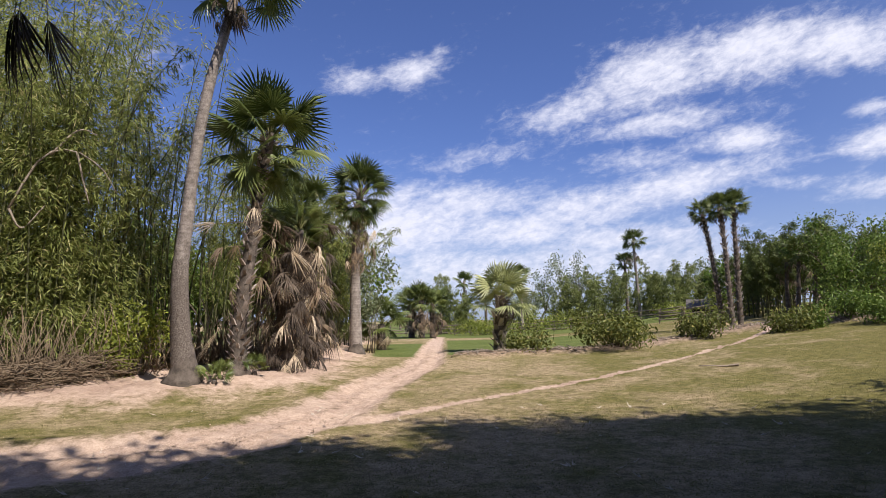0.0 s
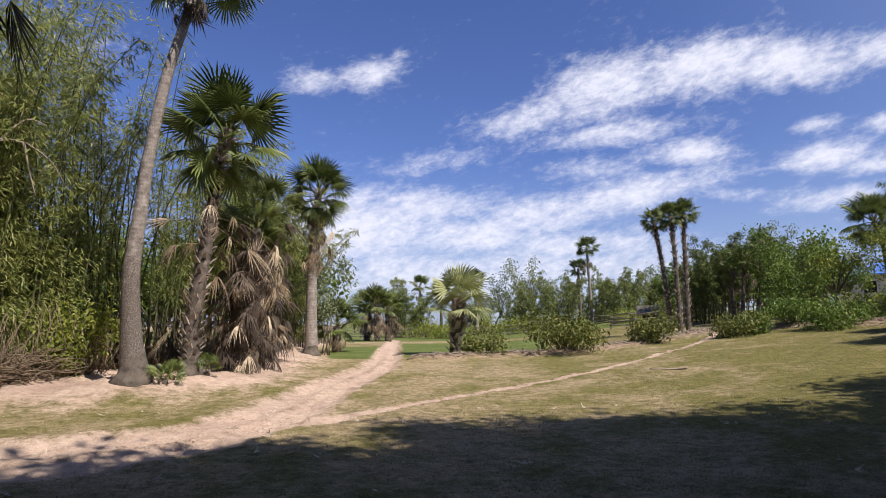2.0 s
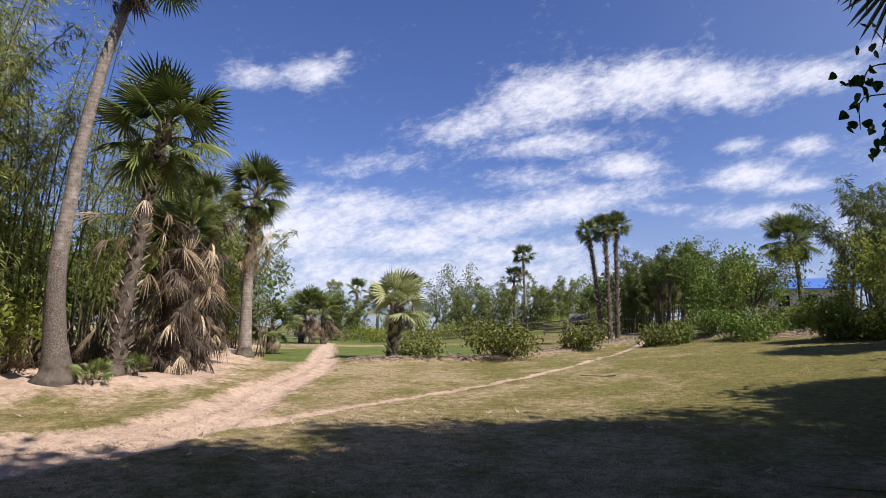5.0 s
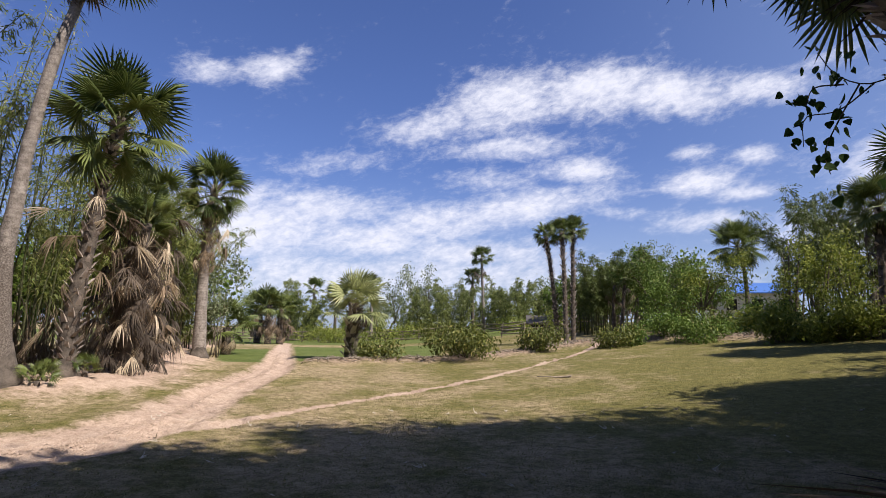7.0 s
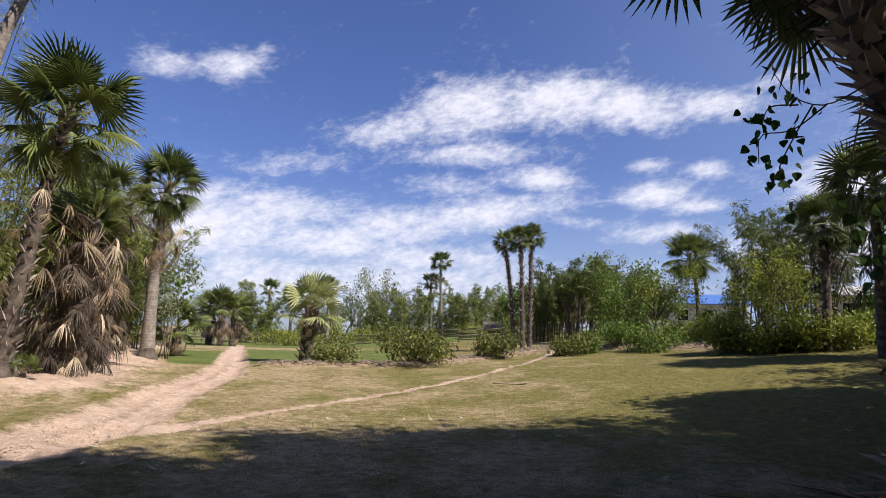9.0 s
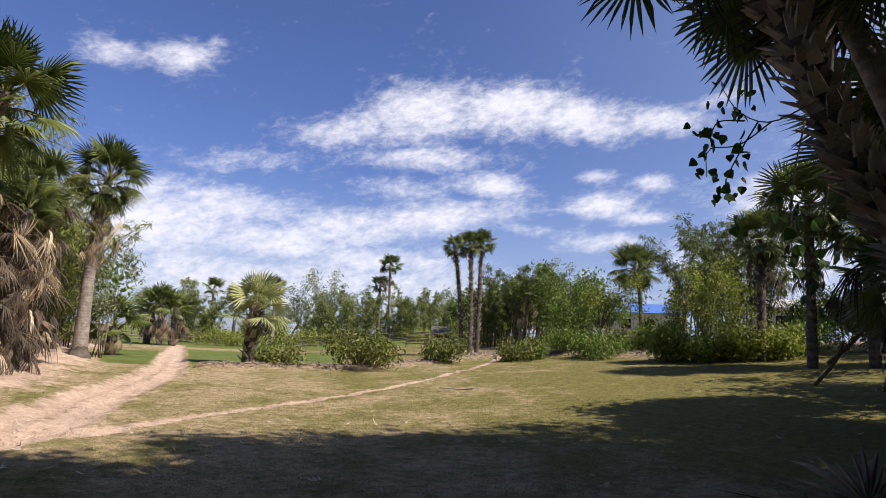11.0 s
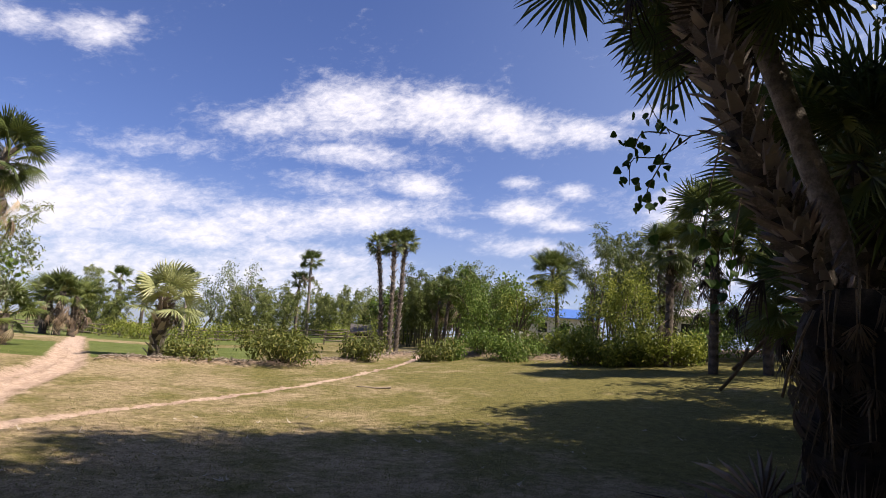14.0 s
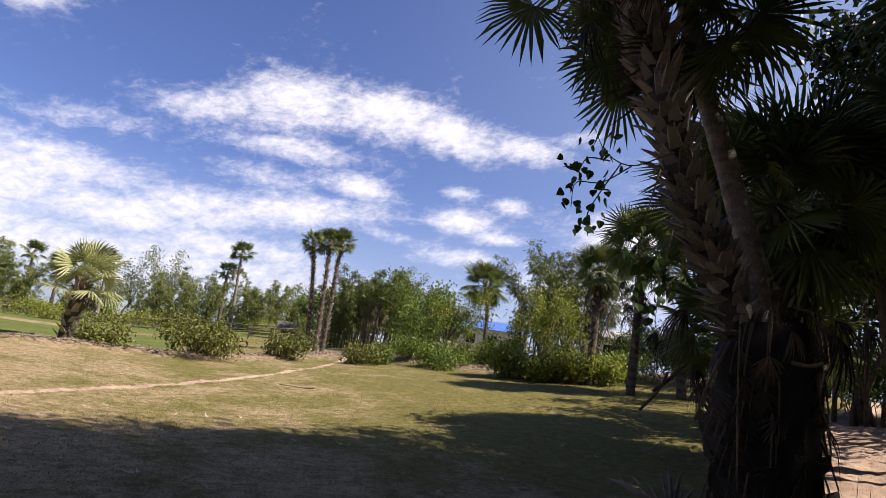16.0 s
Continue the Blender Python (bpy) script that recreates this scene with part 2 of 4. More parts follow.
def quads_mesh(name, verts, mat):
    """verts: n x 4 x 3, one quad each."""
    n = len(verts)
    me = bpy.data.meshes.new(name)
    me.vertices.add(4 * n)
    me.vertices.foreach_set("co", np.asarray(verts, dtype=np.float32).ravel())
    me.loops.add(4 * n)
    me.loops.foreach_set("vertex_index", np.arange(4 * n, dtype=np.int32))
    me.polygons.add(n)
    me.polygons.foreach_set("loop_start", np.arange(0, 4 * n, 4, dtype=np.int32))
    me.update(calc_edges=True)
    me.validate()
    me.materials.append(mat)
    return me


def child(name, me, parent, m=None, label="", kind=""):
    ob = new(name, me)
    ob.parent = parent
    if m is not None:
        ob.matrix_basis = m
    return tagged(ob, label, kind=kind)


def empty(name, place, label, category, group="", kind=""):
    ob = new(name)
    ob.empty_display_size = 0.2
    ob.location = place
    return tagged(ob, label, category, group, kind)


def tube_data(pts, radii, sides=8, rng=None, rough=0.0):
    """A tapered tube along pts: verts, faces."""
    pts = [Vector(p) for p in pts]
    vs, fs = [], []
    for i, p in enumerate(pts):
        d = (pts[min(i + 1, len(pts) - 1)] - pts[max(i - 1, 0)]).normalized()
        a = d.cross(Vector((0.31, 0.95, 0.05)) if abs(d.z) > 0.6 else Vector((0, 0, 1))).normalized()
        b = d.cross(a)
        for k in range(sides):
            t = 2 * math.pi * k / sides
            q = radii[i] * (1 + (rng.uniform(-rough, rough) if rng is not None else 0))
            vs.append(p + a * math.cos(t) * q + b * math.sin(t) * q)
    n = len(pts)
    for i in range(n - 1):
        for k in range(sides):
            k2 = (k + 1) % sides
            fs.append((i * sides + k, i * sides + k2, (i + 1) * sides + k2, (i + 1) * sides + k))
    fs.append(tuple(range(sides - 1, -1, -1)))
    fs.append(tuple((n - 1) * sides + k for k in range(sides)))
    return vs, fs


def tubes_mesh(name, tubes, mat, smooth=True):
    vs, fs = [], []
    for v, f in tubes:
        o = len(vs)
        vs += v
        fs += [tuple(i + o for i in q) for q in f]
    return mesh_from(name, vs, fs, [mat], smooth=smooth)


def spline(points, n):
    """n places along a smooth line through the points."""
    pts = [Vector(p) for p in points]
    pts = [pts[0] * 2 - pts[1]] + pts + [pts[-1] * 2 - pts[-2]]
    out, segs = [], len(pts) - 3
    for i in range(n):
        s = i / (n - 1) * segs
        k = min(int(s), segs - 1)
        t = s - k
        a, b, c, d = pts[k:k + 4]
        out.append(0.5 * (2 * b + (c - a) * t + (2 * a - 5 * b + 4 * c - d) * t * t + (3 * b - a - 3 * c + d) * t ** 3))
    return out


def leaves(pos, way, length, width, rng, droop=0.25):
    """One folded, tapering leaf a place: n x 4 x 3."""
    n = len(pos)
    way = way / np.linalg.norm(way, axis=1, keepdims=True)
    side = np.cross(way, rng.normal(size=(n, 3)))
    side /= np.linalg.norm(side, axis=1, keepdims=True) + 1e-9
    L = (length * rng.uniform(0.6, 1.3, n))[:, None]
    W = (width * rng.uniform(0.7, 1.3, n))[:, None]
    down = np.array([0, 0, -1.0])
    mid = pos + way * L * 0.45 + down * L * droop * 0.2
    return np.stack([pos, mid - side * W / 2, pos + way * L + down * L * droop, mid + side * W / 2], 1)


# ---- the ground ----
TRACK = [((-0.95, 46), .42), ((-0.9, 30.7), .45), ((-0.75, 22), .5), ((-0.9, 18.5), .6), ((-1.85, 13.8), .68), ((-2.3, 11.1), .78), ((-3.1, 9.3), .95), ((-4.2, 8.3), 1.1), ((-6.5, 7.3), 1.3), ((-14, 5.5), 1.5)]
PATHWAY = [((-2.2, 9.9), .2), ((-1.3, 10.5), .17), ((0, 12), .13), ((2.4, 14.1), .12), ((4.9, 16.3), .11), ((9.3, 20.7), .12), ((12.5, 25), .15)]
BANK = [((-14, 12.2), 2.8), ((-9.5, 13.9), 2.8), ((-7.0, 14.3), 2.8), ((-5.2, 15.4), 2.3), ((-4.9, 19.0), 1.9), ((-4.6, 22.5), 1.6), ((-5.2, 26), 1.0), ((-5.0, 40), .5)]
BUND = [((0.3, 20.9), .35), ((2.4, 21.6), .6), ((5.4, 22.0), .8), ((9.0, 24.2), .9), ((12.6, 26.4), 1.2), ((14.8, 24), .9), ((15.6, 20.5), .9), ((16.6, 17.6), 1.1), ((22, 18.5), 1.5), ((30, 16), 2)]
RIGHT_PATH = [((9.5, 1.5), .8), ((11, 4.2), .8), ((16, 6.4), .9), ((26, 9), 1.1)]


def near_line(x, y, line):
    """How far inside a band: 1 on its middle, 0.5 at its rim, 0 at twice its width."""
    best = np.zeros_like(x)
    for (a, wa), (b, wb) in zip(line, line[1:]):
        dx, dy = b[0] - a[0], b[1] - a[1]
        t = np.clip(((x - a[0]) * dx + (y - a[1]) * dy) / (dx * dx + dy * dy), 0, 1)
        d = np.hypot(x - a[0] - t * dx, y - a[1] - t * dy) / (wa + (wb - wa) * t)
        best = np.maximum(best, np.clip(1 - 0.5 * d, 0, 1))
    return best


def in_quad(x, y, corners, soft):
    """1 well inside a convex patch, 0.5 on its rim, 0 outside; corners run clockwise."""
    d = np.full_like(x, 1e9)
    for (ax, ay), (bx, by) in zip(corners, corners[1:] + corners[:1]):
        k = math.hypot(bx - ax, by - ay)
        d = np.minimum(d, ((x - ax) * -(by - ay) + (y - ay) * (bx - ax)) / k * -1)
    return np.clip(0.5 + d / soft, 0, 1)


def height(x, y):
    """The ground with its track, banks and bunds."""
    z = ground_z(x, y)
    track = near_line(x, y, TRACK)
    z = z - 0.07 * sm(0.35, 0.75, track) + 0.05 * sm(0.86, 1.0, track) + 0.03 * np.exp(-((track - 0.45) / 0.1) ** 2)
    z = z + 0.20 * sm(0.3, 0.75, near_line(x, y, BANK))
    z = z + 0.16 * sm(0.3, 0.85, near_line(x, y, BUND))
    z = z - 0.03 * sm(0.4, 0.8, near_line(x, y, PATHWAY))
    for ax, ay, rr, hh in ((-5.5, 13.1, .9, .12), (-4.8, 14.3, .7, .1), (12.9, 30.4, 1.6, .15)):
        z = z + hh * np.exp(-((x - ax) ** 2 + (y - ay) ** 2) / rr ** 2)
    return z


def build_ground():
    azs = np.radians(np.concatenate([np.arange(-50, 84, 0.3), np.arange(84, 310, 4.0)]))
    rs = [0.0, 0.8, 1.6]
    while rs[-1] < 60:
        rs.append(rs[-1] * 1.011 + 0.02)
    while rs[-1] < 4000:
        rs.append(rs[-1] * 1.12)
    rs = np.array(rs[1:])
    R, A = np.meshgrid(rs, azs, indexing="ij")
    x, y = R * np.sin(A), R * np.cos(A)
    z = height(x, y)
    rough = np.array([noise.noise((px * 1.7, py * 1.7, 0)) * 0.6 + noise.noise((px * 5.2, py * 5.2, 7)) * 0.4 for px, py in zip(x.ravel(), y.ravel())]).reshape(x.shape)
    dirt = np.maximum(np.maximum(near_line(x, y, TRACK), near_line(x, y, PATHWAY)), np.maximum(near_line(x, y, BANK), near_line(x, y, RIGHT_PATH)))
    mid_strip = 0.4 * sm(0.86, 0.98, near_line(x, y, TRACK)) * (1 - sm(20, 30, R))
    dirt = dirt - mid_strip * (near_line(x, y, TRACK) >= dirt - 1e-6)
    z = z + rough * (0.014 + 0.10 * sm(0.3, 0.7, dirt)) * (1 - sm(40, 70, R))
    nr, na = x.shape
    verts = np.concatenate([[[0, 0, float(height(np.zeros(1), np.zeros(1))[0])]], np.stack([x, y, z], -1).reshape(-1, 3)])
    i, k = np.meshgrid(np.arange(nr - 1), np.arange(na), indexing="ij")
    k2 = (k + 1) % na
    q = np.stack([i * na + k, i * na + k2, (i + 1) * na + k2, (i + 1) * na + k], -1).reshape(-1, 4)[:, ::-1] + 1
    tri = [(0, 1 + (a + 1) % na, 1 + a) for a in range(na)]
    me = bpy.data.meshes.new("ground")
    me.from_pydata(verts.tolist(), [], q.tolist() + tri)
    me.polygons.foreach_set("use_smooth", np.ones(len(me.polygons), dtype=bool))
    green = np.maximum(in_quad(x, y, [(-2.7, 21.6), (-3.9, 33.5), (-1.5, 33.5), (-1.25, 21.3)], 0.6), in_quad(x, y, [(-0.15, 22.1), (-0.3, 38), (8.5, 38), (5.2, 23.6), (2.2, 22.3)], 0.6))
    green = np.maximum(green, 0.62 * in_quad(x, y, [(-40, 42), (-60, 400), (80, 400), (30, 42)], 2.0))
    for name, a in (("lush", sm(1, 11, x) * (1 - 0.5 * sm(18, 30, R))), ("dirt", dirt), ("green", green), ("litter", near_line(x, y, BUND) * 0.9), ("ochre", (near_line(x, y, TRACK) - mid_strip) * 0.8 + near_line(x, y, PATHWAY) * 0.6)):
        layer = me.attributes.new(name, "FLOAT", "POINT")
        layer.data.foreach_set("value", np.concatenate([[0.0], a.ravel()]).astype(np.float32))
    me.materials.append(M["ground"])
    me.update()
    tagged(new("ground", me), "dry short grass with pale sandy cart track and green plots", "ground", kind="structure")


build_ground()


def on_ground(x, y, sink=0.03):
    return Vector((x, y, float(height(np.array([x]), np.array([y]))[0]) - sink))


# ---- palms ----
def fan_mesh(name, mats, seed, arc=235, segs=30, stalk=0.85, droop=0.25, fold=0.18, cup=0.1, tear=0.0, limp=0.0):
    """A fan leaf one metre long in all, along +y from its stalk's foot, its upper side to +z."""
    rng = np.random.default_rng(seed)
    P = stalk
    R = 1.0
    vs, fs, ix = tube_data([(0, 0, 0), (0, P * .5, .02), (0, P, 0)], [0.03, 0.018, 0.012], 4), None, None
    vs, fs = vs[0], vs[1]
    ix = [1] * len(fs)
    step = radians(arc) / segs
    for k in range(segs):
        th = -radians(arc) / 2 + (k + 0.5) * step
        if rng.random() < tear:
            continue
        rad = R * (0.78 + 0.22 * math.cos(th * 0.6)) * rng.uniform(0.9, 1.05)
        if tear:
            rad *= rng.uniform(0.6, 1.05)
        split = rng.uniform(0.3, 0.42) if not tear else rng.uniform(.25, .5)

        def at(rr, t, lift=0.0):
            x, y = rr * math.sin(t), rr * math.cos(t)
            z = -droop * rr ** 2.2 - fold * abs(x) + cup * rr * math.cos(t) * 0.4 + lift - limp * rr ** 2 * (1.2 - 0.3 * math.cos(t))
            return (x * (1 - 0.35 * limp), P + y * (1 - 0.45 * limp), z)
        o = len(vs)
        tip = th + rng.normal() * 0.045
        wide = step * 0.40
        vs += [at(0, th), at(rad * split, th - step / 2), at(rad * split, th, 0.03), at(rad * split, th + step / 2), at(rad, tip, rng.normal() * 0.06 - 0.05), at(rad * .72, (th + tip) / 2 - wide * .62), at(rad * .72, (th + tip) / 2, .025), at(rad * .72, (th + tip) / 2 + wide * .62)]
        fs += [(o, o + 1, o + 2), (o, o + 2, o + 3), (o + 1, o + 5, o + 6, o + 2), (o + 2, o + 6, o + 7, o + 3), (o + 5, o + 4, o + 6), (o + 6, o + 4, o + 7)]
        ix += [0] * 6
    total = P + R
    me = mesh_from(name, [Vector(v) / total for v in vs], fs, mats, ix)
    bm = bmesh.new()
    bm.from_mesh(me)
    bmesh.ops.remove_doubles(bm, verts=bm.verts, dist=0.0006)
    bm.to_mesh(me)
    bm.free()
    return me


FAN = [fan_mesh("fan_leaf", [M["frond"], M["petiole"]], s, stalk=1.0, segs=28, arc=265, droop=d, fold=f) for s, d, f in ((1, .18, .1), (2, .3, .22), (3, .12, .3), (4, .38, .12))]
FAN_PALE = [fan_mesh("fan_leaf_pale", [M["frond_pale"], M["petiole"]], s, stalk=0.95, segs=20, arc=235, droop=d, fold=f) for s, d, f in ((5, .15, .3), (6, .22, .4), (7, .1, .22))]
DEAD = [fan_mesh("dead_leaf", [M[k], M["stick"]], s, arc=a, segs=16, stalk=0.95, droop=.4, fold=.45, tear=.24, limp=l) for s, l, a, k in ((11, .45, 130, "dead"), (12, .7, 150, "dead_mid"), (13, .3, 110, "dead_mid"), (16, .55, 120, "dead_mid"), (17, .8, 140, "dead"))]
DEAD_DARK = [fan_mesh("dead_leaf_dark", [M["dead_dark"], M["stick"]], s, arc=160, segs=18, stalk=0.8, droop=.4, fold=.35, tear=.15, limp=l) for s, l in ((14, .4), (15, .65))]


def boot_mesh():
    """An old leaf base: a split, upward-pointing wedge, 1 long along +y, its back to -z."""
    vs = [(-.32, 0, 0), (.32, 0, 0), (.27, .5, .16), (-.27, .5, .16), (.16, 1.0, .42), (.05, .78, .3), (-.17, .95, .4), (-.3, 0, .1), (.3, 0, .1), (.22, .5, .27), (-.22, .5, .27), (0, .55, .12)]
    fs = [(0, 1, 2, 11, 3), (3, 11, 5, 6), (11, 2, 4, 5), (7, 10, 9, 8), (10, 6, 5, 9), (9, 5, 4), (0, 3, 10, 7), (1, 8, 9, 2), (2, 9, 4), (3, 6, 10), (0, 7, 8, 1)]
    return mesh_from("leaf_base", vs, fs, [M["boot"]])


BOOT = boot_mesh()


def axes(y, z):
    """The turn that takes +y to y and +z near to z."""
    y = Vector(y).normalized()
    x = y.cross(Vector(z))
    if x.length < 1e-4:
        x = y.cross(Vector((1, 0, 0.2)))
    x.normalize()
    z = x.cross(y)
    return Matrix((x, y, z)).transposed().to_4x4()


def palm(base, line, radii, label, fronds=26, size=1.4, seed=0, bark="bark_ring", fans=None, low=-35, dead=0, dead_size=None, dead_low=0.8, dead_fans=None, boots=(), boot_size=0.2, group="", crown_drop=0.0, sides=14, high=86, dead_range=(-82, -30), dead_high=0.99, root=0.0):
    """A fan palm. line: places along the trunk from its foot, relative to base."""
    rng = np.random.default_rng(seed)
    ob = empty("palm_tree", base, label, "palm tree", group)
    fans = fans or FAN
    n = 26 if sides > 8 else 12
    pts = spline(line, n)
    rad = np.interp(np.linspace(0, 1, n), np.linspace(0, 1, len(radii)), radii)
    v, f = tube_data(pts, rad, sides, rng, 0.05)
    child("trunk", mesh_from("trunk", v, f, [M[bark]], smooth=True), ob)
    if root:
        v, f = tube_data([(0, 0, -.2), (0, 0, .02), (0, 0, .16), (0, 0, .38), (0, 0, .75)], [root, root * .93, root * .74, root * .54, root * .34], sides, rng, 0.09)
        child("root_boss", mesh_from("root_boss", v, f, [M["bark_boot"]], smooth=True), ob, None, "dark earth-stained root boss")
    top = pts[-1]
    ahead = (pts[-1] - pts[-3]).normalized()
    for i in range(fronds):
        t = (i + 0.5) / fronds
        el = radians(high + (low - high) * t ** 0.9 + rng.uniform(-9, 9))
        a = i * 2.39996 + rng.uniform(-0.25, 0.25)
        d = Vector((math.cos(a) * math.cos(el), math.sin(a) * math.cos(el), math.sin(el)))
        d = (d + ahead * 0.25 * (1 if el > 0 else 0)).normalized()
        k = size * rng.uniform(0.85, 1.1) * (0.85 + 0.15 * math.sin(math.pi * min(1, t * 1.2)))
        m = Matrix.Translation(top - ahead * (crown_drop * t) + d * 0.04) @ axes(d, Vector((0, 0, 1)) + Vector(rng.normal(size=3) * 0.35)) @ Matrix.Rotation(rng.uniform(-.5, .5), 4, "Y") @ Matrix.Scale(k, 4)
        child("frond", fans[int(rng.integers(len(fans)))], ob, m)
    dead_fans = dead_fans or DEAD
    for i in range(dead):
        s = rng.uniform(dead_low, dead_high)
        p = pts[int(s * (n - 1))]
        a = rng.uniform(0, 2 * math.pi)
        el = radians(rng.uniform(*dead_range))
        d = Vector((math.cos(a) * math.cos(el), math.sin(a) * math.cos(el), math.sin(el)))
        m = Matrix.Translation(p + Vector((math.cos(a), math.sin(a), 0)) * radii[-1] * 0.8) @ axes(d, Vector((math.cos(a), math.sin(a), 0.3))) @ Matrix.Scale((dead_size or size) * rng.uniform(0.7, 1.05), 4)
        child("dead_frond", dead_fans[int(rng.integers(len(dead_fans)))], ob, m, "dry brown hanging frond" if i == 0 else "")
    if boots:
        lo, hi, count = boots
        for i in range(count):
            s = lo + (hi - lo) * (i + rng.random()) / count
            p = pts[0].lerp(pts[-1], 0) if n < 2 else pts[min(n - 1, int(s * (n - 1)))]
            q = pts[min(n - 1, int(s * (n - 1)) + 1)]
            p = p.lerp(q, s * (n - 1) % 1)
            up = (pts[min(n - 1, int(s * (n - 1)) + 1)] - pts[max(0, int(s * (n - 1)) - 1)]).normalized()
            a = i * 2.39996 + rng.uniform(-.3, .3)
            side = Vector((math.cos(a), math.sin(a), 0))
            rr = float(np.interp(s, np.linspace(0, 1, len(radii)), radii))
            out = (side - up * side.dot(up)).normalized()
            m = Matrix.Translation(p + out * rr * 0.86) @ axes(up + out * rng.uniform(0.1, 0.75), out) @ Matrix.Rotation(rng.uniform(-.35, .35), 4, "Y") @ Matrix.Diagonal((rng.uniform(0.8, 1.2), rng.uniform(0.8, 1.3), 1, 1)) @ Matrix.Scale(boot_size * rng.uniform(0.75, 1.25), 4)
            child("leaf_base", BOOT, ob, m)
    return ob


def trunk_line(base, r, angles):
    """From the base through headings and height angles at the distance r."""
    return [Vector((0, 0, -0.15))] + [aim(a, e, r) - base for a, e in angles]


# ---- bamboo, trees and shrubs ----
def bamboo(base, tall, spread, label, culms=16, leaf_n=6000, leaf=0.2, seed=0, mat="bamboo_leaf", low=0.12, rad=0.03, lean=(0, 0), group="bamboo clumps", bare=0.0):
    rng = np.random.default_rng(seed)
    ob = empty("bamboo_clump", base, label, "bamboo", group)
    pos, way = [], []
    per = leaf_n // culms
    for i in range(culms):
        a = rng.uniform(0, 2 * math.pi)
        q = math.sqrt(rng.random()) * spread
        foot = np.array([math.cos(a) * q * 0.45, math.sin(a) * q * 0.45, -0.1])
        h = tall * rng.uniform(0.62, 1.05)
        out = np.array([math.cos(a) * q * 0.9 + lean[0] + rng.normal() * .3, math.sin(a) * q * 0.9 + lean[1] + rng.normal() * .3, 0])
        ts = np.linspace(0, 1, 9)[:, None]
        line = foot + np.array([0, 0, h]) * (ts - 0.10 * ts ** 4) + out * ts ** 2.2
        v, f = tube_data(line, list(np.linspace(rad, rad * 0.25, 9)), 5)
        child("culm", mesh_from("culm", v, f, [M["culm"]], smooth=True), ob)
        # side twigs, each with a spray of leaves
        twigs = max(8, per // 16)
        t = low + (1 - low) * rng.random(twigs) ** 1.05
        p = np.stack([np.interp(t, ts[:, 0], line[:, k]) for k in range(3)], 1)
        ta = rng.uniform(0, 2 * math.pi, twigs)
        reach = (0.35 + 0.75 * rng.random(twigs)) * (tall / 11) * (1.1 - 0.45 * t)
        end = p + np.stack([np.cos(ta) * reach, np.sin(ta) * reach, rng.uniform(-.25, .55, twigs) * reach], 1)
        k = rng.integers(twigs, size=per)
        s = rng.uniform(0.15, 1.05, per)[:, None]
        pos.append(p[k] + (end - p)[k] * s + rng.normal(size=(per, 3)) * 0.09 * tall / 11)
        way.append((end - p)[k] / np.linalg.norm((end - p)[k], axis=1, keepdims=True) + np.array([0, 0, -0.55]) + rng.normal(size=(per, 3)) * 0.55)
    pos, way = np.concatenate(pos), np.concatenate(way)
    child("foliage", quads_mesh("foliage", leaves(pos, way, leaf, leaf * 0.16, rng), M[mat]), ob, kind="stuff")
    return ob


